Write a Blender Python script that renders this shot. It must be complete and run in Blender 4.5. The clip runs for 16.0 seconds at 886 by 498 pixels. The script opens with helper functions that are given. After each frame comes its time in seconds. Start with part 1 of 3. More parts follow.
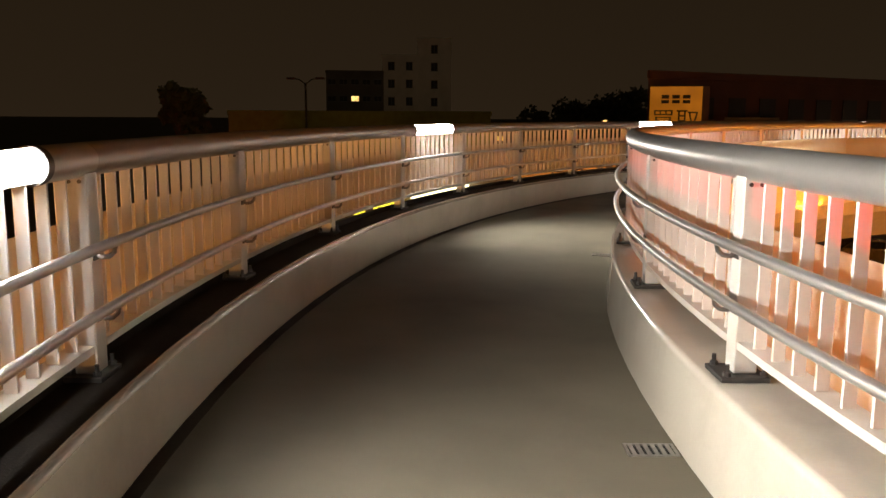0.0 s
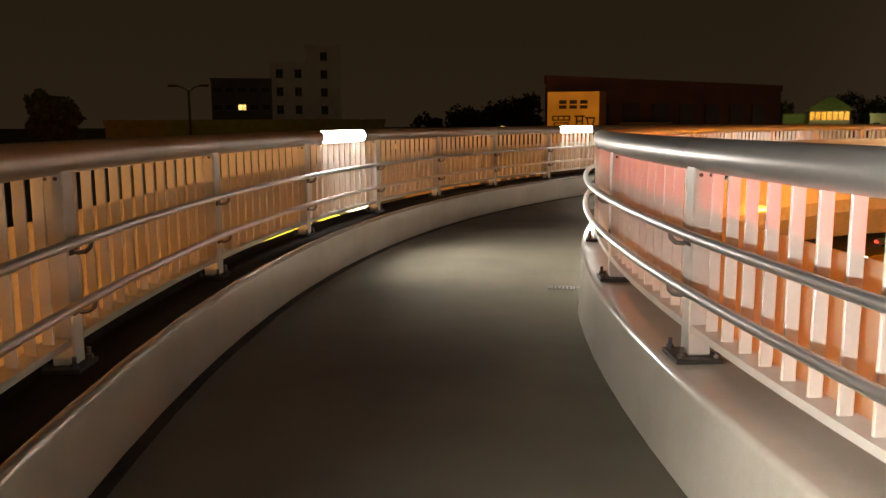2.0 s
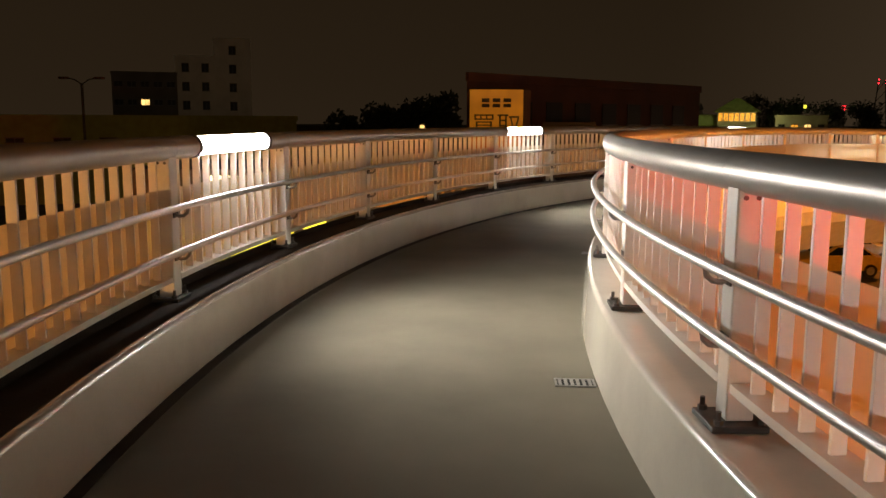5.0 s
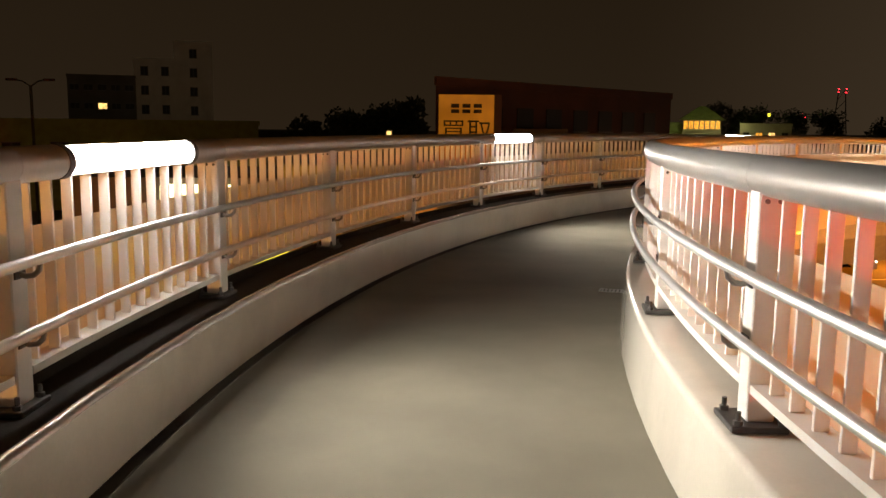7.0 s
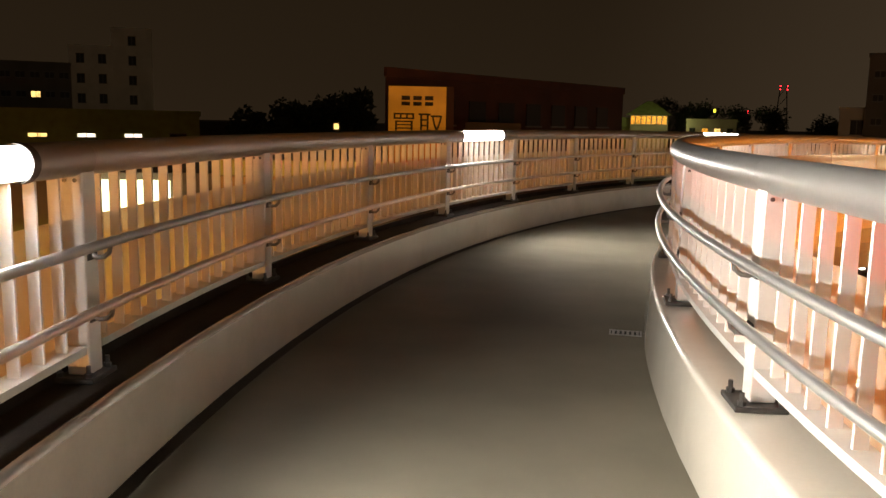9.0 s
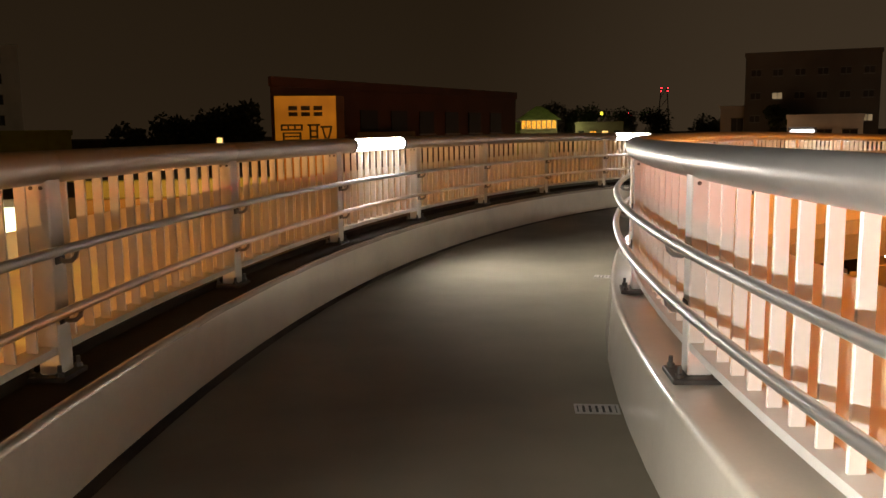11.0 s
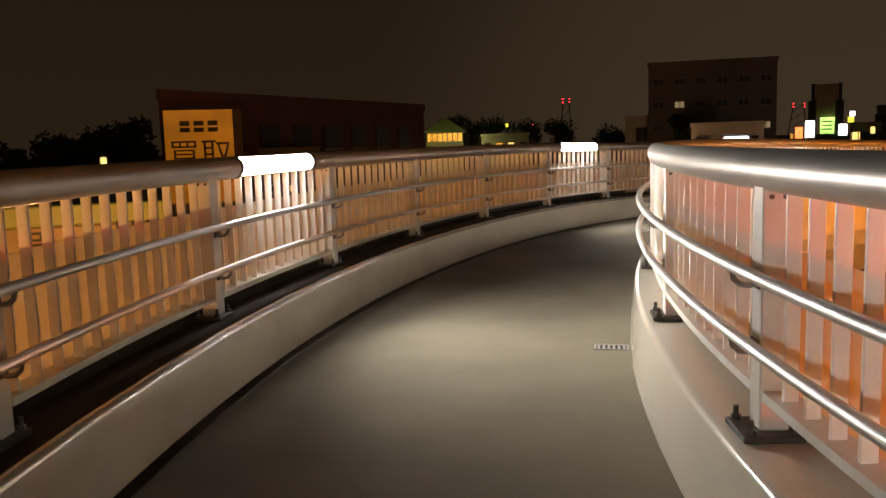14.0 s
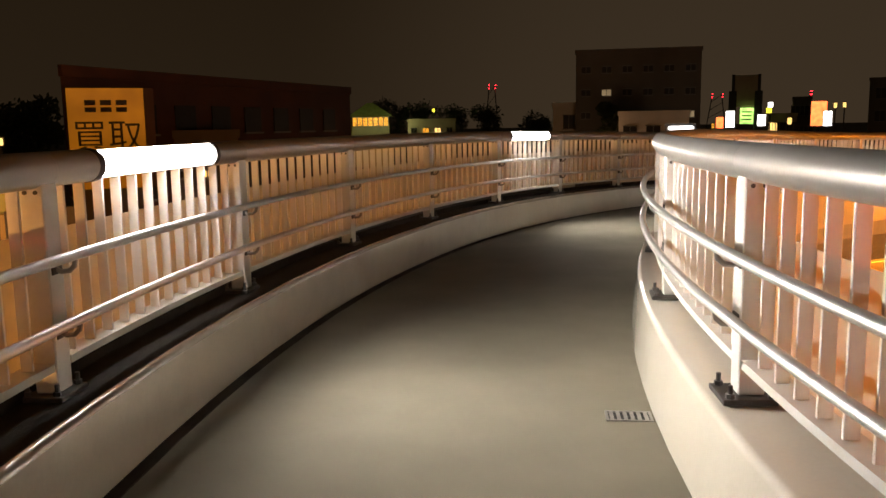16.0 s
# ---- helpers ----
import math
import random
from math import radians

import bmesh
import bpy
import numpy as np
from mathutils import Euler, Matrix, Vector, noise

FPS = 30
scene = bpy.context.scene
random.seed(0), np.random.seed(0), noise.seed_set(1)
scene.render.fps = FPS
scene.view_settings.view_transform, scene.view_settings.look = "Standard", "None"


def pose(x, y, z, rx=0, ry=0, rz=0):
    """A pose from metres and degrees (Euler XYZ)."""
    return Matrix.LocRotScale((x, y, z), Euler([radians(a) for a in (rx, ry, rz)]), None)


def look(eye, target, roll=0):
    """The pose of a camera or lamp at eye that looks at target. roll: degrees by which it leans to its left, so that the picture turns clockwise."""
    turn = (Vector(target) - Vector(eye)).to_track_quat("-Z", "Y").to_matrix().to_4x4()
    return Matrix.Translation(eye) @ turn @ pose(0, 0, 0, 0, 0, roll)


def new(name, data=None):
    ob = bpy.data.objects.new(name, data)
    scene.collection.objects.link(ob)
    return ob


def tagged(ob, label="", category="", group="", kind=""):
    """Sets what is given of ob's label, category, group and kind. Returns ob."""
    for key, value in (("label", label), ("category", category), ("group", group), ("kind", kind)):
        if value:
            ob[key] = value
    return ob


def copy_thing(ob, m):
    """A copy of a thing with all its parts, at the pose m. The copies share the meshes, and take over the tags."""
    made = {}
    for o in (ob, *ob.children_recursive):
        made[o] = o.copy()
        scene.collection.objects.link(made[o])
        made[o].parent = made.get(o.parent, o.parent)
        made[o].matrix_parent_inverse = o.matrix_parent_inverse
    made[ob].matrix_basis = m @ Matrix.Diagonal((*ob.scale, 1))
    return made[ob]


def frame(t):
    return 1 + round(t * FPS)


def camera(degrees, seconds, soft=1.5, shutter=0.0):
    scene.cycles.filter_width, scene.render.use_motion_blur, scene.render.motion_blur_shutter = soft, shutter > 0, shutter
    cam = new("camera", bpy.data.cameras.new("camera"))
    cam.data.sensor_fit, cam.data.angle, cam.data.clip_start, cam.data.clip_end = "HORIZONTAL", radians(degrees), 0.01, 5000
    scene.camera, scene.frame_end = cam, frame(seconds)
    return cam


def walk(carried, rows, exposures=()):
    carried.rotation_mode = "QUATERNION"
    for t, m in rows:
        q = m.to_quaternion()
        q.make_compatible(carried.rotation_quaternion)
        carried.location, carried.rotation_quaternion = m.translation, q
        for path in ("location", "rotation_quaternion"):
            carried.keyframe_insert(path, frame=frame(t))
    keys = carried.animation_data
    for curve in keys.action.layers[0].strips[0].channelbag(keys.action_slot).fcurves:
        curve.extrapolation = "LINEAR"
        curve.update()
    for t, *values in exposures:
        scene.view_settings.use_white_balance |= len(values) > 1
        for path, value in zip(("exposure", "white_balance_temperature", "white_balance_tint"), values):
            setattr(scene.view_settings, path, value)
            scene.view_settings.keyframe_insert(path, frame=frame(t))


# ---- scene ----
cam = camera(55.7, 16.0)
# seconds, eye x, y, z, pitch, roll, yaw in degrees
PATH = [
    (0.0, -16.763, -6.759, 1.369, -9.09, 0.26, 11.42),
    (0.5, -16.923, -6.343, 1.367, -7.22, 0.33, 7.70),
    (1.0, -17.060, -5.918, 1.313, -8.55, -0.25, 8.07),
    (1.5, -17.177, -5.511, 1.313, -7.48, -0.30, 5.14),
    (2.0, -17.304, -5.104, 1.324, -8.56, -0.29, 4.12),
    (2.5, -17.372, -4.695, 1.317, -9.40, 0.56, 3.77),
    (3.0, -17.469, -4.293, 1.329, -9.09, -0.19, 0.49),
    (3.5, -17.489, -3.872, 1.349, -9.33, 1.43, 1.94),
    (6.0, -17.732, -1.730, 1.352, -8.40, -0.49, -3.76),
    (6.5, -17.731, -1.283, 1.332, -8.69, 0.71, -1.65),
    (7.0, -17.758, -0.854, 1.340, -8.27, 0.58, -4.23),
    (7.5, -17.771, -0.437, 1.330, -9.24, 0.74, -4.65),
    (8.0, -17.785, -0.042, 1.321, -8.62, 0.21, -6.41),
    (8.5, -17.824, 0.349, 1.329, -8.71, -0.57, -8.67),
    (9.0, -17.781, 0.739, 1.363, -8.71, 1.16, -7.89),
    (11.5, -17.467, 2.812, 1.309, -7.98, -0.92, -15.74),
    (12.0, -17.401, 3.225, 1.305, -7.90, -0.18, -15.71),
    (12.5, -17.303, 3.603, 1.309, -6.25, -0.52, -18.60),
    (13.0, -17.249, 3.990, 1.318, -8.13, -0.93, -19.15),
    (13.5, -17.119, 4.369, 1.307, -7.10, -0.09, -19.91),
    (14.0, -17.032, 4.763, 1.309, -7.25, -1.74, -21.29),
    (14.5, -16.898, 5.113, 1.330, -7.53, 0.39, -20.61),
    (15.0, -16.818, 5.478, 1.344, -8.01, -1.00, -23.00),
    (15.5, -16.699, 5.858, 1.336, -8.80, 0.56, -22.96),
    (16.0, -16.593, 6.246, 1.333, -8.38, -0.89, -26.46),
]
walk(cam, [(t, pose(x, y, z, 0, 0, yaw) @ pose(0, 0, 0, 90 + p, 0, 0) @ pose(0, 0, 0, 0, 0, roll)) for t, x, y, z, p, roll, yaw in PATH])
scene.view_settings.exposure = 0.1

# ---- light ----
STREET = -5.6          # level of the street below the deck
BAY = radians(6.0)     # one railing bay, 60 to the ring
R_OUT, R_IN = 19.10, 16.655   # fronts of the railing posts
CURB_OUT, CURB_IN = 18.93, 16.79
CURB_Z_OUT, CURB_Z_IN = 0.350, 0.368

world = bpy.data.worlds.new("night_sky")
scene.world = world
world.use_nodes = True
wn = world.node_tree
for n in list(wn.nodes):
    wn.nodes.remove(n)
w_out = wn.nodes.new("ShaderNodeOutputWorld")
w_bg = wn.nodes.new("ShaderNodeBackground")
w_tc = wn.nodes.new("ShaderNodeTexCoord")
w_sep = wn.nodes.new("ShaderNodeSeparateXYZ")
w_ramp = wn.nodes.new("ShaderNodeValToRGB")
w_noise = wn.nodes.new("ShaderNodeTexNoise")
w_add = wn.nodes.new("ShaderNodeMath")
w_add.operation = "MULTIPLY_ADD"
w_add.inputs[1].default_value = 0.10
w_noise.inputs["Scale"].default_value = 1.6
w_noise.inputs["Detail"].default_value = 3.0
w_ramp.color_ramp.elements[0].position = 0.0
w_ramp.color_ramp.elements[0].color = (0.0205, 0.0128, 0.0066, 1)
w_ramp.color_ramp.elements[1].position = 0.6
w_ramp.color_ramp.elements[1].color = (0.0075, 0.0046, 0.0018, 1)
wn.links.new(w_tc.outputs["Generated"], w_sep.inputs[0])
wn.links.new(w_tc.outputs["Generated"], w_noise.inputs["Vector"])
wn.links.new(w_noise.outputs["Fac"], w_add.inputs[0])
wn.links.new(w_sep.outputs["Z"], w_add.inputs[2])
wn.links.new(w_add.outputs[0], w_ramp.inputs[0])
# the town centre's glow low in the sky
w_dot = wn.nodes.new("ShaderNodeVectorMath")
w_dot.operation = "DOT_PRODUCT"
w_dot.inputs[1].default_value = (math.sin(radians(52)), math.cos(radians(52)), 0.0)
w_glow = wn.nodes.new("ShaderNodeMapRange")
w_glow.interpolation_type = "SMOOTHSTEP"
w_glow.inputs[1].default_value, w_glow.inputs[2].default_value = 0.80, 1.0
w_glow.inputs[3].default_value, w_glow.inputs[4].default_value = 0.0, 1.0
w_mix = wn.nodes.new("ShaderNodeMix")
w_mix.data_type, w_mix.blend_type = "RGBA", "ADD"
w_mix.inputs[7].default_value = (0.020, 0.0142, 0.0088, 1)
wn.links.new(w_tc.outputs["Generated"], w_dot.inputs[0])
wn.links.new(w_dot.outputs["Value"], w_glow.inputs[0])
wn.links.new(w_glow.outputs[0], w_mix.inputs[0])
wn.links.new(w_ramp.outputs[0], w_mix.inputs[6])
wn.links.new(w_mix.outputs[2], w_bg.inputs[0])
wn.links.new(w_bg.outputs[0], w_out.inputs[0])


def ease(a, b, x):
    x = min(1.0, max(0.0, (x - a) / (b - a)))
    return x * x * (3 - 2 * x)


def sag(th):
    """The far side of the ring lies a little lower than the side walked on."""
    d = math.degrees(th) % 360.0
    return -0.25 * ease(48, 98, d) * (1 - ease(200, 300, d))


def ring(th, r, z=0.0):
    """A place on the ring: th radians on from the start of bay 0."""
    return Vector((-r * math.cos(th), r * math.sin(th), z + sag(th)))


def area_lamp(name, eye, target, w, h, watts, colour, spread=180):
    d = bpy.data.lights.new(name, "AREA")
    d.shape, d.size, d.size_y, d.energy, d.color, d.spread = "RECTANGLE", w, h, watts, colour, radians(spread)
    o = new(name, d)
    o.matrix_world = look(eye, target)
    return o


LAMP_A, LAMP_B = 0.22, 0.84      # where the light stands in its bay
LAMP_W = 81.0
for k in range(1, 60, 4):
    th = (k + (LAMP_A + LAMP_B) / 2) * BAY
    area_lamp("rail_light_lamp", ring(th, 19.055, 1.205), ring(th, 18.0, 1.12), 1.22, 0.09, LAMP_W * (0.75 if k == 57 else 1.0), (1.0, 0.935, 0.83), 130)

SODIUM = (1.0, 0.27, 0.014)
for k, watts in enumerate((260.0, 1150.0, 1700.0, 1600.0, 700.0, 260.0)):
    th = radians(60 * k + 20)
    area_lamp("underdeck_lamp", ring(th, 16.0, -1.35), ring(th, 9.5, STREET), 1.2, 0.5, watts, SODIUM)
    area_lamp("underdeck_lamp", ring(th, 19.8, -1.35), ring(th, 27.0, STREET), 1.2, 0.5, 130.0, SODIUM)

# the red lens of a traffic signal beyond the ring, shining up under the deck
SIGNAL_AT, SIGNAL_FACE = (-7.3, -16.4, -2.9), 211
red = bpy.data.lights.new("red_signal_lamp", "SPOT")
red.energy, red.color, red.spot_size, red.spot_blend, red.shadow_soft_size = 5200.0, (1.0, 0.02, 0.04), radians(32), 0.55, 0.10
new("red_signal_lamp", red).matrix_world = look((-7.5, -16.0, -2.7), (-16.3, -0.6, 1.07))

# low sodium lamps of the street outside the ring
for deg, watts, z in ((-32, 550.0, 0.2), (-6, 1300.0, 0.1), (20, 1500.0, -1.4), (46, 1300.0, -1.4), (72, 250.0, -1.4)):
    sod = bpy.data.lights.new("street_lamp_light", "POINT")
    sod.energy, sod.color, sod.shadow_soft_size = watts, (1.0, 0.43, 0.11), 0.15
    new("street_lamp_light", sod).location = ring(radians(deg), 25.5, z)

# unseen sodium lamps added inside the ring to backlight the inner panels
for deg in (-22, 8, 38, 68):
    sod = bpy.data.lights.new("panel_backlight", "POINT")
    sod.energy, sod.color, sod.shadow_soft_size = 650.0, (1.0, 0.31, 0.03), 0.15
    new("panel_backlight", sod).location = ring(radians(deg), 9.0, -2.0)

# sodium lamps along the road beyond the ring, shaded to shine down
for x, y in ((10.0, 39.0), (22.0, 34.0), (31.0, 25.0)):
    area_lamp("road_lamp_light", (x, y, -1.2), (x - 0.6, y - 0.6, STREET), 0.8, 0.4, 1500.0, SODIUM, 140)

# unseen fill lamps added near the feet of the far buildings to brighten them
for x, y, z, watts, c in ((-40.0, 112.0, -1.0, 700.0, (1.0, 0.72, 0.45)), (-34.0, 46.0, -2.5, 120.0, (1.0, 0.62, 0.2)), (-3.0, 38.0, -2.0, 18.0, (1.0, 0.38, 0.12)), (29.0, 68.0, -1.0, 260.0, (1.0, 0.6, 0.32)), (34.5, 130.0, 2.2, 1100.0, (0.9, 1.0, 0.40)), (40.0, 56.0, -1.0, 420.0, (1.0, 0.7, 0.45))):
    far_lamp = bpy.data.lights.new("facade_fill_light", "POINT")
    far_lamp.energy, far_lamp.color, far_lamp.shadow_soft_size = watts, c, 0.1
    new("facade_fill_light", far_lamp).location = (x, y, z)


# ---- materials ----
def nodes_of(name):
    m = bpy.data.materials.new(name)
    m.use_nodes = True
    nt = m.node_tree
    return m, nt, nt.nodes["Principled BSDF"]


def mat(name, colour, rough=0.6, metal=0.0, vary=0.12, scale=6.0, fine=90.0, bump=0.0, bump_scale=120.0, rand=0.0, coat=0.0, spec=0.5, stain=None, stain_amount=0.3, stain_scale=1.2):
    """A painted or plain surface: colour broken at two scales, with relief."""
    m, nt, b = nodes_of(name)
    tc = nt.nodes.new("ShaderNodeTexCoord")
    big, small = nt.nodes.new("ShaderNodeTexNoise"), nt.nodes.new("ShaderNodeTexNoise")
    big.inputs["Scale"].default_value, small.inputs["Scale"].default_value = scale, fine
    big.inputs["Detail"].default_value = small.inputs["Detail"].default_value = 4.0
    mixn = nt.nodes.new("ShaderNodeMath")
    mixn.operation = "MULTIPLY_ADD"
    mixn.inputs[1].default_value = 0.35
    nt.links.new(tc.outputs["Object"], big.inputs["Vector"])
    nt.links.new(tc.outputs["Object"], small.inputs["Vector"])
    nt.links.new(small.outputs["Fac"], mixn.inputs[0])
    nt.links.new(big.outputs["Fac"], mixn.inputs[2])
    ramp = nt.nodes.new("ShaderNodeValToRGB")
    lo, hi = [tuple(max(0.0, c * (1 + s * vary)) for c in colour) + (1,) for s in (-1.6, 1.6)]
    ramp.color_ramp.elements[0].position, ramp.color_ramp.elements[0].color = 0.38, lo
    ramp.color_ramp.elements[1].position, ramp.color_ramp.elements[1].color = 0.98, hi
    nt.links.new(mixn.outputs[0], ramp.inputs[0])
    out = ramp.outputs[0]
    if stain:
        sn = nt.nodes.new("ShaderNodeTexNoise")
        sn.inputs["Scale"].default_value, sn.inputs["Detail"].default_value, sn.inputs["Roughness"].default_value = stain_scale, 6.0, 0.65
        nt.links.new(tc.outputs["Object"], sn.inputs["Vector"])
        sr = nt.nodes.new("ShaderNodeMapRange")
        sr.inputs[1].default_value, sr.inputs[2].default_value, sr.inputs[4].default_value = 0.5, 0.75, stain_amount
        nt.links.new(sn.outputs["Fac"], sr.inputs[0])
        mx = nt.nodes.new("ShaderNodeMix")
        mx.data_type = "RGBA"
        nt.links.new(sr.outputs[0], mx.inputs[0])
        nt.links.new(out, mx.inputs[6])
        mx.inputs[7].default_value = (*stain, 1)
        out = mx.outputs[2]
    if rand:
        oi = nt.nodes.new("ShaderNodeObjectInfo")
        hs = nt.nodes.new("ShaderNodeHueSaturation")
        mr = nt.nodes.new("ShaderNodeMapRange")
        mr.inputs[3].default_value, mr.inputs[4].default_value = 1 - rand, 1 + rand
        nt.links.new(oi.outputs["Random"], mr.inputs[0])
        nt.links.new(mr.outputs[0], hs.inputs["Value"])
        nt.links.new(out, hs.inputs["Color"])
        out = hs.outputs[0]
    nt.links.new(out, b.inputs["Base Color"])
    rr = nt.nodes.new("ShaderNodeMapRange")
    rr.inputs[3].default_value, rr.inputs[4].default_value = max(0.02, rough * 0.85), min(1.0, rough * 1.15)
    nt.links.new(small.outputs["Fac"], rr.inputs[0])
    nt.links.new(rr.outputs[0], b.inputs["Roughness"])
    b.inputs["Metallic"].default_value = metal
    b.inputs["Specular IOR Level"].default_value = spec
    b.inputs["Coat Weight"].default_value = coat
    b.inputs["Coat Roughness"].default_value = 0.08
    if bump:
        bn = nt.nodes.new("ShaderNodeTexNoise")
        bn.inputs["Scale"].default_value, bn.inputs["Detail"].default_value = bump_scale, 5.0
        nt.links.new(tc.outputs["Object"], bn.inputs["Vector"])
        bp = nt.nodes.new("ShaderNodeBump")
        bp.inputs["Strength"].default_value, bp.inputs["Distance"].default_value = bump, 0.004
        nt.links.new(bn.outputs["Fac"], bp.inputs["Height"])
        nt.links.new(bp.outputs[0], b.inputs["Normal"])
    return m


def glow(name, colour, strength, vary=0.0, scale=3.0):
    """A surface that gives off light."""
    m, nt, b = nodes_of(name)
    b.inputs["Base Color"].default_value = (*[min(1, c * 0.2) for c in colour], 1)
    b.inputs["Roughness"].default_value = 0.4
    b.inputs["Emission Color"].default_value = (*colour, 1)
    b.inputs["Emission Strength"].default_value = strength
    if vary:
        tc, n = nt.nodes.new("ShaderNodeTexCoord"), nt.nodes.new("ShaderNodeTexNoise")
        n.inputs["Scale"].default_value = scale
        r = nt.nodes.new("ShaderNodeMapRange")
        r.inputs[1].default_value, r.inputs[2].default_value = 0.3, 0.7
        r.inputs[3].default_value, r.inputs[4].default_value = strength * (1 - vary), strength * (1 + vary)
        nt.links.new(tc.outputs["Object"], n.inputs["Vector"])
        nt.links.new(n.outputs["Fac"], r.inputs[0])
        nt.links.new(r.outputs[0], b.inputs["Emission Strength"])
    return m


def frosted(name, colour, cover=0.72):
    """Frosted sheet: part of the light goes straight through, part is scattered to both sides."""
    m, nt, b = nodes_of(name)
    nt.nodes.remove(b)
    out = nt.nodes["Material Output"]
    tr, di, tl, gl = (nt.nodes.new("ShaderNodeBsdf" + k) for k in ("Transparent", "Diffuse", "Translucent", "Glossy"))
    for n in (di, tl):
        n.inputs["Color"].default_value = (*colour, 1)
    tr.inputs["Color"].default_value = (0.95, 0.88, 0.75, 1)
    gl.inputs["Roughness"].default_value = 0.3
    a, c, d = (nt.nodes.new("ShaderNodeMixShader") for _ in range(3))
    a.inputs[0].default_value = 0.70
    nt.links.new(di.outputs[0], a.inputs[1])
    nt.links.new(tl.outputs[0], a.inputs[2])
    tc, n = nt.nodes.new("ShaderNodeTexCoord"), nt.nodes.new("ShaderNodeTexNoise")
    n.inputs["Scale"].default_value, n.inputs["Detail"].default_value = 2.2, 6.0
    r = nt.nodes.new("ShaderNodeMapRange")
    r.inputs[1].default_value, r.inputs[2].default_value = 0.3, 0.7
    r.inputs[3].default_value, r.inputs[4].default_value = cover - 0.05, cover + 0.05
    nt.links.new(tc.outputs["Object"], n.inputs["Vector"])
    nt.links.new(n.outputs["Fac"], r.inputs[0])
    nt.links.new(r.outputs[0], c.inputs[0])
    nt.links.new(tr.outputs[0], c.inputs[1])
    nt.links.new(a.outputs[0], c.inputs[2])
    d.inputs[0].default_value = 0.04
    nt.links.new(c.outputs[0], d.inputs[1])
    nt.links.new(gl.outputs[0], d.inputs[2])
    nt.links.new(d.outputs[0], out.inputs["Surface"])
    return m


M_FLOOR = mat("walkway_coating", (0.192, 0.174, 0.134), 0.9, spec=0.05, vary=0.16, scale=0.9, fine=240, bump=0.35, bump_scale=300, stain=(0.13, 0.115, 0.09), stain_amount=0.4, stain_scale=0.7)
M_CURB = mat("curb_paint", (0.72, 0.67, 0.575), 0.34, vary=0.06, scale=1.4, fine=60, bump=0.08, bump_scale=40, coat=1.0, stain=(0.30, 0.26, 0.21), stain_amount=0.35, stain_scale=1.1)
M_GIRDER = mat("girder_paint", (0.34, 0.34, 0.33), 0.5, vary=0.1)
M_RAIL = mat("rail_paint", (0.40, 0.385, 0.365), 0.40, metal=0.65, vary=0.07, scale=3, fine=70, rand=0.16, bump=0.03, bump_scale=30)
M_STEEL = mat("brushed_stainless", (0.74, 0.73, 0.71), 0.47, metal=1.0, vary=0.06, scale=4, fine=200)
M_FIN = mat("white_aluminium", (0.78, 0.745, 0.70), 0.42, vary=0.05, scale=3, fine=60, rand=0.05)
M_POST = mat("post_paint", (0.66, 0.64, 0.60), 0.4, vary=0.05, scale=4, fine=60, stain=(0.4, 0.34, 0.27), stain_amount=0.3, stain_scale=5)
M_PLATE = mat("base_plate_steel", (0.07, 0.065, 0.06), 0.5, metal=0.4, vary=0.2, scale=20)
M_BOLT = mat("bolt_steel", (0.10, 0.095, 0.09), 0.4, metal=0.7, vary=0.2, scale=30)
M_BRACKET = mat("bracket_steel", (0.30, 0.29, 0.28), 0.35, metal=0.8, vary=0.1, scale=20)
M_PANEL = frosted("frosted_panel", (0.66, 0.60, 0.50), 0.78)
M_NOSE = mat("curb_nose_paint", (0.72, 0.68, 0.60), 0.16, metal=0.5, vary=0.06, scale=3, fine=60, bump=0.25, bump_scale=5.0, coat=1.0)
M_LENS = glow("light_lens", (1.0, 0.96, 0.90), 50.0)
M_GRATE = mat("grate_steel", (0.38, 0.36, 0.33), 0.45, metal=0.6, vary=0.15, scale=30)
M_STRIP = mat("dark_strip", (0.055, 0.046, 0.036), 0.85, spec=0.15, vary=0.3, scale=2, fine=80, bump=0.3)
M_LEDGE = mat("dark_ledge", (0.017, 0.0135, 0.0105), 0.8, spec=0.2, vary=0.3, scale=3, fine=80, bump=0.3)
M_DARK = mat("drain_dark", (0.015, 0.014, 0.013), 0.8)
M_ASPHALT = mat("asphalt", (0.085, 0.08, 0.075), 0.85, vary=0.2, scale=0.4, fine=60, bump=0.5, bump_scale=80, stain=(0.05, 0.048, 0.045), stain_amount=0.6, stain_scale=0.25)
M_MARK = mat("road_marking", (0.62, 0.60, 0.55), 0.7, vary=0.15, scale=5)


# ---- building helpers ----
def part(name, bm, material, parent=None, label=""):
    me = bpy.data.meshes.new(name)
    bm.normal_update()
    bm.to_mesh(me)
    bm.free()
    me.materials.append(material)
    o = new(name, me)
    if parent is not None:
        o.parent = parent
    if label:
        o["label"] = label
    return o


def smooth(o, angle=40):
    for p in o.data.polygons:
        p.use_smooth = True
    o.data.set_sharp_from_angle(angle=radians(angle))
    return o


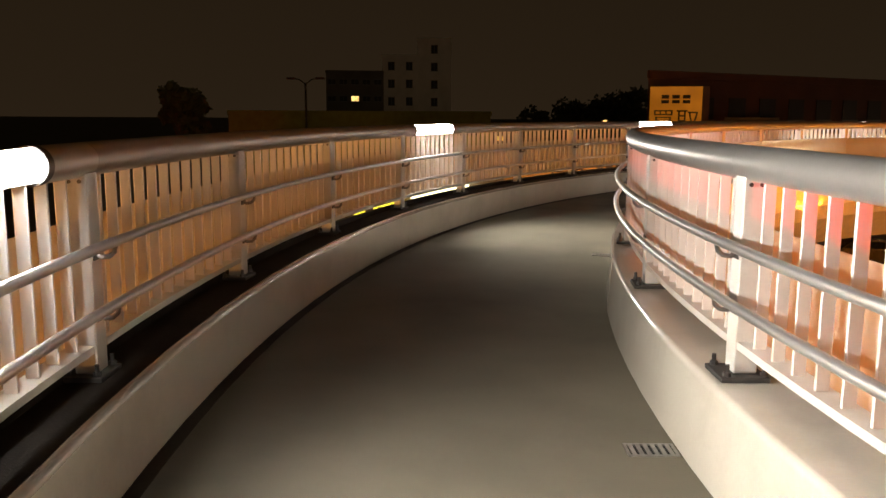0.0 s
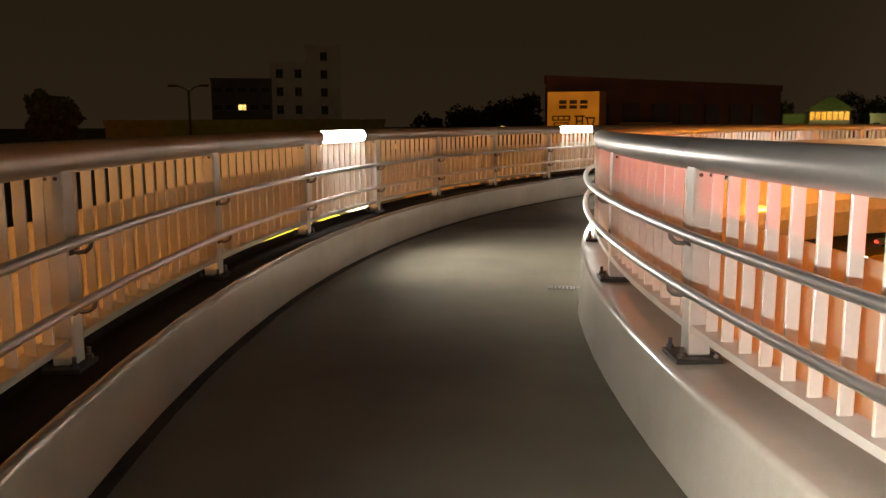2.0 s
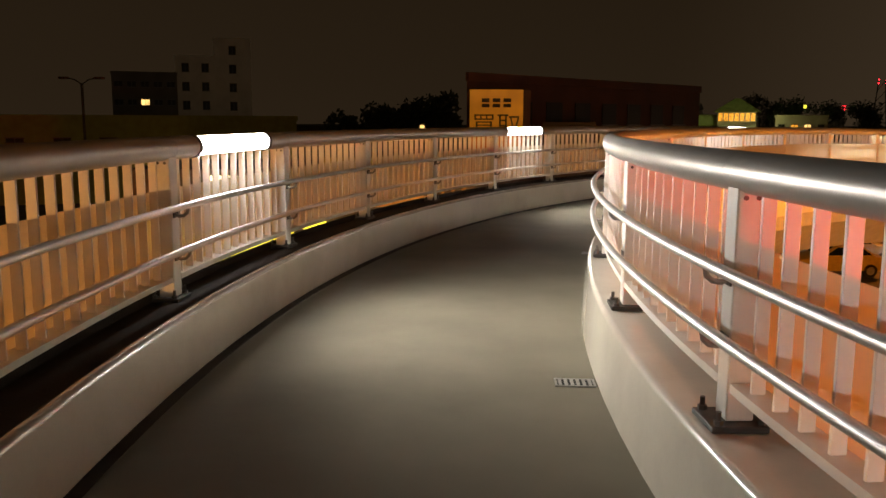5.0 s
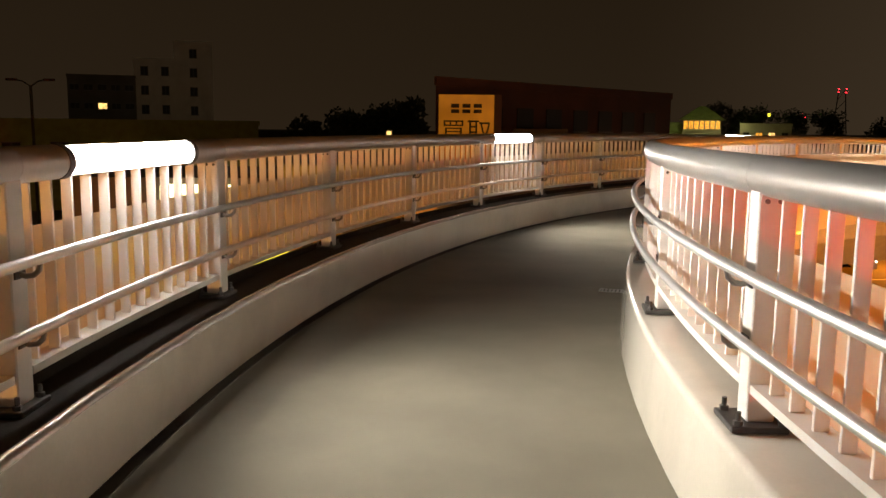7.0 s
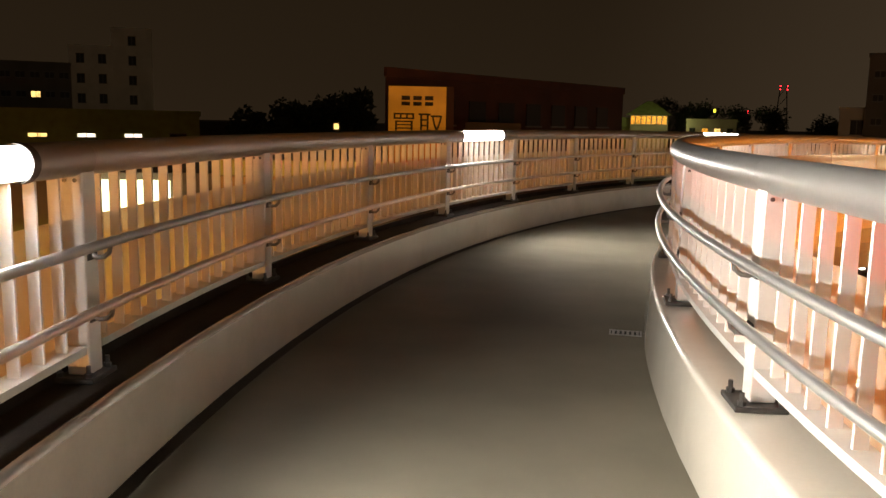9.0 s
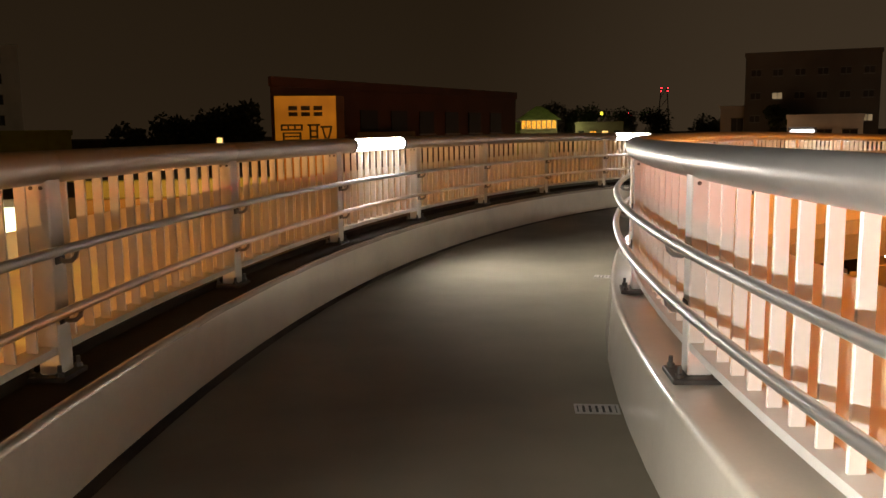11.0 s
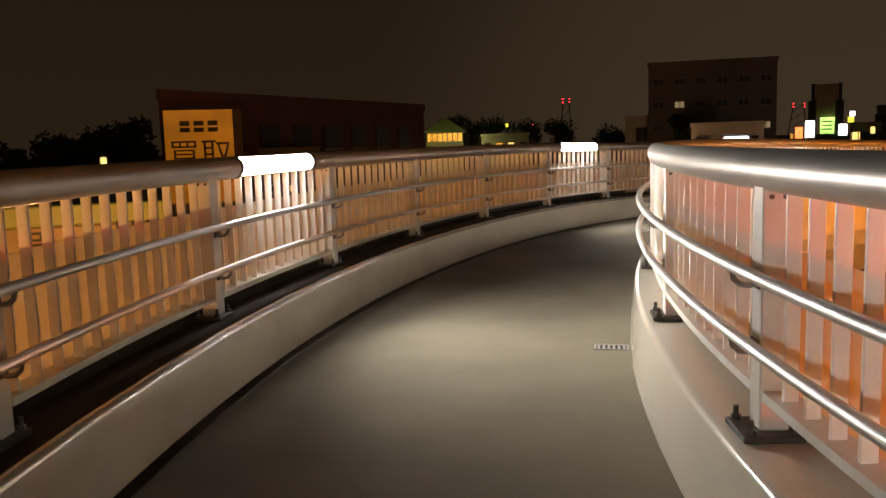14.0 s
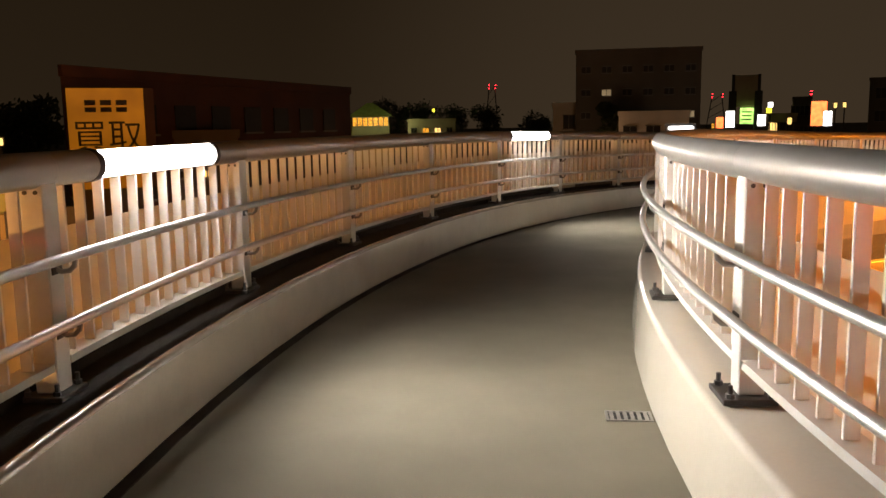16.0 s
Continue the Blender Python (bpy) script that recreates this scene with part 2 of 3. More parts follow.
def box(bm, x0, x1, y0, y1, z0, z1, bevel=0.0, m=None):
    r = bmesh.ops.create_cube(bm, size=1.0)
    bmesh.ops.scale(bm, vec=(x1 - x0, y1 - y0, z1 - z0), verts=r["verts"])
    bmesh.ops.translate(bm, vec=((x0 + x1) / 2, (y0 + y1) / 2, (z0 + z1) / 2), verts=r["verts"])
    if bevel:
        edges = list({e for v in r["verts"] for e in v.link_edges})
        got = bmesh.ops.bevel(bm, geom=edges, offset=bevel, segments=1, affect="EDGES")
        if m is not None:
            bmesh.ops.transform(bm, matrix=m, verts=got["verts"])
    elif m is not None:
        bmesh.ops.transform(bm, matrix=m, verts=r["verts"])
    return bm


def boxed(*a, **k):
    return box(bmesh.new(), *a, **k)


def cyl(bm, a, b, r0, r1=None, n=16):
    a, b = Vector(a), Vector(b)
    m = Matrix.Translation((a + b) / 2) @ (b - a).to_track_quat("Z", "Y").to_matrix().to_4x4()
    bmesh.ops.create_cone(bm, cap_ends=True, segments=n, radius1=r0, radius2=r0 if r1 is None else r1, depth=(b - a).length, matrix=m)
    return bm


def sweep(profile, th0, th1, n, base=Vector((0, 0, 0)), closed=True, caps=True):
    """A profile of (r, z) carried round the ring from th0 to th1, set off by base."""
    bm = bmesh.new()
    full = abs(th1 - th0 - 2 * math.pi) < 1e-6
    rows = []
    for i in range(n if full else n + 1):
        th = th0 + (th1 - th0) * i / n
        rows.append([bm.verts.new(ring(th, r, z) - base) for r, z in profile])
    k = len(profile)
    for i in range(n):
        a, b = rows[i], rows[(i + 1) % len(rows)]
        for j in range(k if closed else k - 1):
            bm.faces.new((a[j], b[j], b[(j + 1) % k], a[(j + 1) % k]))
    if caps and closed and not full:
        bm.faces.new(rows[0])
        bm.faces.new(list(reversed(rows[-1])))
    bmesh.ops.recalc_face_normals(bm, faces=bm.faces)
    return bm


def circle(r, z, rad, n=20, a0=0.0, a1=360.0):
    full = a1 - a0 >= 360
    return [(r + rad * math.cos(radians(a0 + (a1 - a0) * i / n)), z + rad * math.sin(radians(a0 + (a1 - a0) * i / n))) for i in range(n if full else n + 1)]


def tube(points, rad, n=10):
    """A round bar along points, ends closed."""
    bm = bmesh.new()
    points = [Vector(p) for p in points]
    rows = []
    for i, p in enumerate(points):
        d = (points[min(i + 1, len(points) - 1)] - points[max(i - 1, 0)]).normalized()
        q = d.to_track_quat("Z", "Y")
        rows.append([bm.verts.new(p + q @ Vector((rad * math.cos(2 * math.pi * j / n), rad * math.sin(2 * math.pi * j / n), 0))) for j in range(n)])
    for a, b in zip(rows, rows[1:]):
        for j in range(n):
            bm.faces.new((a[j], a[(j + 1) % n], b[(j + 1) % n], b[j]))
    bm.faces.new(rows[0])
    bm.faces.new(rows[-1])
    bmesh.ops.recalc_face_normals(bm, faces=bm.faces)
    return bm


def empty(name, at, label, category, group="", kind=""):
    o = new(name)
    o.location = at
    return tagged(o, label, category, group, kind)


# ---- deck ----
FULL = 2 * math.pi
floor = part("floor", sweep([(CURB_IN - 0.05, -0.3), (CURB_OUT + 0.05, -0.3), (CURB_OUT + 0.05, 0.0), (CURB_IN - 0.05, 0.0)], 0, FULL, 240), M_FLOOR)
tagged(floor, "grey-beige coated walkway of a ring footbridge", "walkway", kind="structure")


def nose(edge, back, s, top):
    """Curb profile: a face that leans back a little to a rounded arris; s: +1 when the back lies outwards."""
    lean, rad = (0.008, 0.030) if s > 0 else (0.030, 0.030)
    pts = [(edge, -0.28), (edge, 0.0)]
    pts += [(edge + s * (lean + rad * (1 - math.cos(radians(a)))), top - rad + rad * math.sin(radians(a))) for a in range(0, 91, 15)]
    return pts + [(back, top), (back, -0.28)]


for edge, back, s, top, nm in ((CURB_OUT, 19.24, 1, CURB_Z_OUT, "outer"), (CURB_IN, 16.32, -1, CURB_Z_IN, "inner")):
    c = smooth(part("curb_" + nm, sweep(nose(edge, back, s, top), 0, FULL, 240), M_CURB), 50)
    tagged(c, "painted beige concrete curb with a rounded glossy nose", "curb", kind="structure")


def nose_strip(edge, top):
    """Glossy painted edging on the outer curb's arris, slightly wavy along its length."""
    lean, rad = 0.008, 0.030
    arc = [(edge + lean + rad - (rad + 0.003) * math.cos(radians(a)), top - rad + (rad + 0.003) * math.sin(radians(a))) for a in range(5, 91, 17)]
    back = [(edge + lean + rad - (rad - 0.006) * math.cos(radians(a)), top - rad + (rad - 0.006) * math.sin(radians(a))) for a in (90, 5)]
    bm = sweep(arc + back, 0, FULL, 1440)
    rng = random.Random(9)
    phase = [rng.uniform(0, 6.28) for _ in range(4)]
    for v in bm.verts:
        th = math.atan2(v.co.y, -v.co.x)
        w = sum(math.sin(th * f + p) / (i + 1.5) for i, (f, p) in enumerate(zip((143, 211, 337, 521), phase)))
        v.co.z += 0.0016 * w
    o = smooth(part("curb_edging", bm, M_NOSE), 60)
    tagged(o, "glossy beige painted edging along the curb's arris", "curb edging", kind="structure")


nose_strip(CURB_OUT, CURB_Z_OUT)
# narrow strip, darker than the walkway, at the outer curb's foot
gutter = part("curb_foot_strip", sweep([(CURB_OUT - 0.065, 0.0005), (CURB_OUT, 0.0005), (CURB_OUT, 0.004), (CURB_OUT - 0.065, 0.004)], 0, FULL, 240), M_STRIP)
tagged(gutter, "dark strip on the walkway along the outer curb", "gutter", kind="structure")
# near-black strip over the outer curb's top; the inner curb has none
ledge = part("curb_ledge", sweep([(CURB_OUT + 0.040, CURB_Z_OUT - 0.01), (19.212, CURB_Z_OUT - 0.01), (19.212, CURB_Z_OUT + 0.004), (CURB_OUT + 0.040, CURB_Z_OUT + 0.004)], 0, FULL, 240), M_LEDGE)
tagged(ledge, "near-black strip on top of the outer curb", "ledge", kind="structure")
# added lip that hides the over-bright street under the bottom bar
lip = part("masking_lip", sweep([(19.214, CURB_Z_OUT - 0.01), (19.236, CURB_Z_OUT - 0.01), (19.236, CURB_Z_OUT + 0.052), (19.214, CURB_Z_OUT + 0.052)], 0, FULL, 240), M_LEDGE)
tagged(lip, "low dark lip added behind the ledge to hide the street", "ledge", kind="structure")
girder = part("girder", sweep([(16.4, -0.3), (19.20, -0.3), (19.20, -0.55), (18.6, -1.2), (17.1, -1.2), (16.4, -0.55)], 0, FULL, 180), M_GIRDER)
tagged(girder, "grey painted steel box girder under the walkway", "girder", kind="structure")
for k in range(6):
    th = radians(60 * k + 35)
    bm = cyl(bmesh.new(), ring(th, 17.85, STREET), ring(th, 17.85, -1.16), 0.45, n=24)
    tagged(smooth(part("bridge_column", bm, M_GIRDER)), "round grey steel column that carries the footbridge", "column", "columns under the footbridge", "structure")


# ---- railing ----
def railing_bay(outer, lit):
    """One bay: the post at its start, fins, frosted panel, rails. Radii grow outwards; s points away from the walkway."""
    s = 1 if outer else -1
    front = R_OUT if outer else R_IN
    zu, zl, zb, zp = (0.885, 0.645, 0.478, 0.960) if outer else (0.905, 0.695, 0.510, 0.955)
    zc = CURB_Z_OUT if outer else CURB_Z_IN
    base = ring(0, front, zc)
    side = "outer" if outer else "inner"
    thing = empty("railing_bay", base, "white fin railing bay with frosted panel, grey top rail", "railing", "railing bays on the %s side" % side)
    if lit:
        thing["label"] = "white fin railing bay with glowing tube light in rail"

    def at(r, y, z):
        return Vector((-(r) + front, y, z - zc))

    # post: an upright plate, deep and narrow
    def plate(nm, r0, r1, y0, y1, z0, z1, material, bevel=0.003, parent=thing, label=""):
        a, b = sorted((at(r0, 0, 0).x, at(r1, 0, 0).x))
        return part(nm, boxed(a, b, y0, y1, z0 - zc, z1 - zc, bevel), material, parent, label)

    foot = 0.024
    py = 0.060 if outer else 0.014     # where the post stands past the bay's start
    half = 0.052 if outer else 0.047
    post = plate("post", front, front + s * (0.088 if outer else 0.092), py - half, py + half, zc + foot, 1.15, M_POST, 0.005)
    for r in (0.025, 0.065):
        p = at(front + s * r, py - half, 1.118)
        part("screw", cyl(bmesh.new(), p, p + Vector((0, -0.006, 0)), 0.008, n=8), M_BOLT, post)
    ov = 0.035 if outer else 0.062
    bp = plate("base_plate", front - s * ov, front + s * 0.125, py - 0.10, py + 0.10, zc + foot - 0.021, zc + foot, M_PLATE, label="dark steel base plate")
    for dr in (0.028 - ov, 0.108):
        for y in (py - 0.076, py + 0.076):
            p = at(front + s * dr, y, zc + foot)
            bm = cyl(bmesh.new(), p, p + Vector((0, 0, 0.016)), 0.016, n=6)
            cyl(bm, p + Vector((0, 0, 0.016)), p + Vector((0, 0, 0.045)), 0.009, n=8)
            part("bolt", bm, M_BOLT, bp)
    # rails
    rt = front + s * 0.045
    joint = 0.045 if outer else 0.030
    a, b = joint * BAY, (1 + joint) * BAY
    if not lit:
        smooth(part("top_rail", sweep(circle(rt, 1.195, 0.066), a + 0.00008, b - 0.00008, 12, base), M_RAIL, thing))
    else:
        la, lb = LAMP_A * BAY, LAMP_B * BAY
        smooth(part("top_rail", sweep(circle(rt, 1.195, 0.066), a + 0.00008, la, 4, base), M_RAIL, thing))
        smooth(part("top_rail", sweep(circle(rt, 1.195, 0.066), lb, b - 0.00008, 4, base), M_RAIL, thing))
        lens = circle(rt, 1.195, 0.061, 14, 100, 235)
        smooth(part("light_lens", sweep(lens + [(rt - 0.015, 1.17)], la, lb, 8, base), M_LENS, thing, "glowing milky tube lens"))
        smooth(part("light_housing", sweep(circle(rt + 0.004, 1.195, 0.062, 14, -120, 97), la, lb, 8, base), M_RAIL, thing))
        for x in (la, lb):
            smooth(part("end_collar", sweep(circle(rt, 1.195, 0.069), x - 0.0012, x + 0.0012, 2, base), M_PLATE, thing))
    rh = front - s * 0.075
    for z in (zu, zl):
        h = smooth(part("handrail", sweep(circle(rh, z, 0.020, 12), 0, BAY, 10, base, caps=False), M_STEEL, thing, "brushed stainless handrail"))
        pts = [at(front + s * 0.01, py, z - 0.045), at(front - s * 0.02, py, z - 0.062), at(front - s * 0.05, py, z - 0.058), at(front - s * 0.070, py, z - 0.040), at(rh, py, z - 0.012)]
        smooth(part("bracket", tube(pts, 0.010, 8), M_BRACKET, h, "curved steel bracket"))
        plate("bracket_foot", front - s * 0.005, front + s * 0.004, py - 0.035, py + 0.035, z - 0.07, z - 0.02, M_PLATE, 0.0, h)
    part("bottom_bar", sweep([(front + s * 0.004, zb - 0.018), (front + s * 0.098, zb - 0.018), (front + s * 0.098, zb + 0.012), (front + s * 0.004, zb + 0.012)], (py + half + 0.010) / front, BAY + (py - half - 0.010) / front, 6, base), M_POST, thing)
    # frosted panel behind the fins
    rp = front + s * 0.104
    lower = zb - 0.018
    part("frosted_panel", sweep([(rp, lower), (rp + s * 0.005, lower), (rp + s * 0.005, zp), (rp, zp)], 0.0004, BAY - 0.0004, 6, base), M_PANEL, thing, "frosted translucent screen panel")
    # fins: thin upright plates set across the line of the rail
    f0, f1 = sorted((front + s * 0.030, front + s * 0.074))
    gaps = 13 if outer else 11
    me = None
    for i in range(1, gaps):
        th = BAY * i / gaps + py / front
        if me is None:
            o = part("fin", boxed(-f1, -f0, -0.007, 0.007, zb + 0.011 - zc, 1.15 - zc, 0.002), M_FIN, thing)
            me = o.data
        else:
            o = new("fin", me)
            o.parent = thing
        o.matrix_local = Matrix.Translation(-ring(0, front)) @ Matrix.Rotation(-th, 4, "Z")
    return thing


def place(thing, k, radius):
    rise = sag((k + 1) * BAY) - sag(k * BAY)
    tilt = Matrix.Rotation(math.atan2(rise, radius * BAY), 4, "X")
    return Matrix.Translation((0, 0, sag(k * BAY))) @ Matrix.Rotation(-k * BAY, 4, "Z") @ Matrix.Translation(ring(0, radius, CURB_Z_OUT if radius > 18 else CURB_Z_IN)) @ tilt


bay_out, bay_lit, bay_in = railing_bay(True, False), railing_bay(True, True), railing_bay(False, False)
bay_lit.matrix_basis = place(bay_lit, 1, R_OUT)
for k in range(1, 60):
    if k % 4 == 1:
        if k > 1:
            copy_thing(bay_lit, place(bay_lit, k, R_OUT))
    else:
        copy_thing(bay_out, place(bay_out, k, R_OUT))
    copy_thing(bay_in, place(bay_in, k, R_IN))


# ---- drain grates ----
def drain_grate(th):
    base = ring(th, 16.905, 0.0)
    thing = empty("drain_grate", base, "small slotted steel drain grate set in the walkway", "drain", "drain grates along the inner curb")
    thing.rotation_euler = (0, 0, -th)
    bm = boxed(-0.105, 0.105, -0.065, -0.053, 0.001, 0.007)
    box(bm, -0.105, 0.105, 0.053, 0.065, 0.001, 0.007)
    box(bm, -0.105, -0.093, -0.053, 0.053, 0.001, 0.007)
    box(bm, 0.093, 0.105, -0.053, 0.053, 0.001, 0.007)
    part("frame", bm, M_GRATE, thing)
    part("pit", boxed(-0.093, 0.093, -0.053, 0.053, 0.0005, 0.002), M_DARK, thing, "dark drain opening")
    for i in range(6):
        x = -0.093 + 0.186 * (i + 0.5) / 6
        part("bar", boxed(x - 0.0085, x + 0.0085, -0.053, 0.053, 0.002, 0.007), M_GRATE, thing)
    return thing


for k in (-1.91, 0.90, 3.405, 5.475):
    drain_grate(k * BAY)


# ---- street below ----
bm = bmesh.new()
bmesh.ops.create_grid(bm, x_segments=8, y_segments=8, size=1500)
bmesh.ops.translate(bm, vec=(0, 0, STREET), verts=bm.verts)
tagged(part("ground", bm, M_ASPHALT), "dark asphalt street under and around the footbridge", "road", kind="structure")


def marking(x, y, w, d, turn=0.0):
    o = part("road_marking", boxed(-w / 2, w / 2, -d / 2, d / 2, 0.004, 0.010), M_MARK)
    o.location, o.rotation_euler = (x, y, STREET), (0, 0, radians(turn))
    return tagged(o, "worn white painted road marking on the asphalt", "road marking", "road markings", "structure")


for i in range(12):
    marking(-9 + i * 1.3, 22.5, 0.45, 3.2)
for x in range(-26, 34, 8):
    marking(x, 33.0, 4.0, 0.15)
    marking(x, 36.6, 4.0, 0.15)
for y in range(-10, 16, 6):
    marking(3.0, y, 0.15, 3.5)

M_RUBBER = mat("tyre_rubber", (0.02, 0.02, 0.02), 0.8)
M_GLASS = mat("car_glass", (0.015, 0.016, 0.018), 0.08, coat=0.6)
M_CHROME = mat("wheel_metal", (0.45, 0.45, 0.46), 0.35, metal=0.9)
M_TAIL = glow("tail_light_red", (1.0, 0.05, 0.03), 2.5)
M_HEAD = glow("headlight_white", (1.0, 0.93, 0.8), 9.0)


def car(x, y, turn, paint, words, lit=True):
    """A saloon car, nose to +x."""
    thing = empty("car", (x, y, STREET), words, "car", "cars waiting on the street")
    thing.rotation_euler = (0, 0, radians(turn))
    side = [(-2.15, 0.35), (-2.2, 0.62), (-2.1, 0.92), (-1.55, 0.98), (-1.0, 1.40), (0.25, 1.44), (0.95, 1.0), (1.9, 0.86), (2.18, 0.66), (2.2, 0.35)]
    bm = bmesh.new()
    rows = []
    for yy, f in ((-0.84, 0.0), (-0.72, 1.0), (0.72, 1.0), (0.84, 0.0)):
        rows.append([bm.verts.new((px * (0.99 if not f else 1.0), yy * (0.86 if pz > 1.1 else 1.0), pz - (0.03 if not f else 0.0))) for px, pz in side])
    for a, b in zip(rows, rows[1:]):
        for j in range(len(side)):
            k = (j + 1) % len(side)
            bm.faces.new((a[j], a[k], b[k], b[j]))
    bm.faces.new(rows[0])
    bm.faces.new(rows[-1])
    bmesh.ops.recalc_face_normals(bm, faces=bm.faces)
    smooth(part("body", bm, paint, thing), 35)
    for s in (-1, 1):
        bm = bmesh.new()
        pts = [(-1.35, 1.03), (-0.95, 1.35), (0.2, 1.38), (0.78, 1.03)]
        lo = [bm.verts.new((px, s * (0.80 if pz < 1.1 else 0.745), pz)) for px, pz in pts]
        hi = [bm.verts.new((px, s * (0.855 if pz < 1.1 else 0.74), pz)) for px, pz in pts]
        bm.faces.new(lo), bm.faces.new(hi)
        for j in range(4):
            bm.faces.new((lo[j], lo[(j + 1) % 4], hi[(j + 1) % 4], hi[j]))
        bmesh.ops.recalc_face_normals(bm, faces=bm.faces)
        part("side_window", bm, M_GLASS, thing)
    for (x0, z0), (x1, z1), nm in (((0.32, 1.41), (0.92, 1.03), "windscreen"), ((-1.08, 1.35), (-1.50, 1.02), "rear_window")):
        bm = bmesh.new()
        o = 0.012 if nm == "windscreen" else -0.012
        v = [bm.verts.new((px + dx, yy * (0.60 if pz > 1.2 else 0.68), pz + 0.012 + dz)) for dx, dz in ((0, -0.01), (o, 0.004)) for px, pz, yy in ((x0, z0, -1), (x0, z0, 1), (x1, z1, 1), (x1, z1, -1))]
        bm.faces.new(v[:4]), bm.faces.new(v[4:])
        for j in range(4):
            bm.faces.new((v[j], v[(j + 1) % 4], v[4 + (j + 1) % 4], v[4 + j]))
        bmesh.ops.recalc_face_normals(bm, faces=bm.faces)
        part(nm, bm, M_GLASS, thing)
    for px in (-1.32, 1.35):
        for s in (-1, 1):
            w = empty("wheel", (px, s * 0.74, 0.31), "", "")
            w.parent = thing
            smooth(part("tyre", cyl(bmesh.new(), (0, -0.1, 0), (0, 0.1, 0), 0.31, n=20), M_RUBBER, w))
            part("rim", cyl(bmesh.new(), (0, s * 0.09, 0), (0, s * 0.108, 0), 0.19, n=14), M_CHROME, w)
    for s in (-1, 1):
        part("headlight", boxed(2.10, 2.2, s * 0.6 - 0.17, s * 0.6 + 0.17, 0.62, 0.74, 0.02), M_HEAD if lit else M_GLASS, thing)
        part("tail_light", boxed(-2.21, -2.13, s * 0.6 - 0.17, s * 0.6 + 0.17, 0.70, 0.84, 0.02), M_TAIL, thing)
    return thing


P_DARK = mat("black_car_paint", (0.012, 0.012, 0.014), 0.25, coat=0.8)
P_TAXI = mat("yellow_car_paint", (0.55, 0.34, 0.03), 0.3, coat=0.8)
P_WHITE = mat("white_car_paint", (0.6, 0.6, 0.58), 0.3, coat=0.8)
P_GREY = mat("dark_grey_car_paint", (0.06, 0.06, 0.065), 0.3, metal=0.5, coat=0.8)
car(-5.5, 34.9, 180, P_DARK, "black saloon car waiting on the orange-lit street")
car(1.5, 34.9, 180, P_TAXI, "yellow saloon car waiting on the orange-lit street")
car(8.5, 34.9, 180, P_DARK, "black saloon car waiting on the orange-lit street")
car(15.5, 34.7, 180, P_GREY, "dark grey saloon car waiting on the orange-lit street")
car(4.0, 38.4, 0, P_WHITE, "white saloon car driving the far lane of the street")

# ---- traffic signals ----
M_SIGNAL = mat("signal_housing", (0.10, 0.11, 0.11), 0.5)
M_RED = glow("signal_red", (1.0, 0.03, 0.03), 9.0)
M_GREEN = glow("signal_green", (0.05, 1.0, 0.62), 5.0)
M_UNLIT = mat("signal_unlit", (0.03, 0.03, 0.025), 0.3)


def traffic_signal(at, face, lit):
    """A lying three-lens signal on an arm under the girder; it looks to -y before it is turned."""
    thing = empty("traffic_signal", at, "grey horizontal traffic signal with its %s lens lit" % lit, "traffic light", "traffic signals at the crossing")
    thing.rotation_euler = (0, 0, radians(face))
    part("housing", boxed(-0.62, 0.62, -0.08, 0.10, -0.21, 0.21, 0.05), M_SIGNAL, thing)
    for i, c in enumerate(("green", "amber", "red")):
        x = -0.40 + 0.40 * i
        m = {"green": M_GREEN, "red": M_RED}.get(c, M_UNLIT) if c == lit else M_UNLIT
        part("lens", cyl(bmesh.new(), (x, -0.115, 0), (x, -0.07, 0), 0.15, n=24), m, thing)
        bm = sweep_arc(x, 0.165)
        part("visor", bm, M_SIGNAL, thing)
    part("hanger", boxed(-0.04, 0.04, 0.10, 0.26, -0.10, 0.10), M_SIGNAL, thing)
    return thing


def sweep_arc(x, rad):
    bm = bmesh.new()
    rows = []
    for i in range(13):
        a = radians(-20 + 220 * i / 12)
        rows.append([bm.verts.new((x + r * math.cos(a), y, r * math.sin(a))) for r, y in ((rad, -0.08), (rad, -0.26), (rad - 0.01, -0.26), (rad - 0.01, -0.08))])
    for a, b in zip(rows, rows[1:]):
        for j in range(4):
            bm.faces.new((a[j], b[j], b[(j + 1) % 4], a[(j + 1) % 4]))
    bm.faces.new(rows[0]), bm.faces.new(rows[-1])
    bmesh.ops.recalc_face_normals(bm, faces=bm.faces)
    return bm


traffic_signal(SIGNAL_AT, SIGNAL_FACE, "red")
traffic_signal((20.6, 33.4, -1.0), -20, "green")
pole = part("signal_pole", tube([(-7.13, -16.72, STREET), (-7.13, -16.72, -2.5)], 0.08, 12), M_SIGNAL)
tagged(smooth(pole), "grey steel pole that carries a traffic signal", "pole", kind="structure")
pole = part("signal_pole", tube([(20.71, 33.73, STREET), (20.71, 33.73, -0.6)], 0.08, 12), M_SIGNAL)
tagged(smooth(pole), "grey steel pole that carries a traffic signal", "pole", kind="structure")

# ---- buildings round the crossing ----
HUB = Vector((-17.2, 1.5, 0))


def far(bearing, dist, z=0.0):
    """A place at a compass bearing (degrees right of +y) from the middle of the walk."""
    return Vector((HUB.x + dist * math.sin(radians(bearing)), HUB.y + dist * math.cos(radians(bearing)), z))


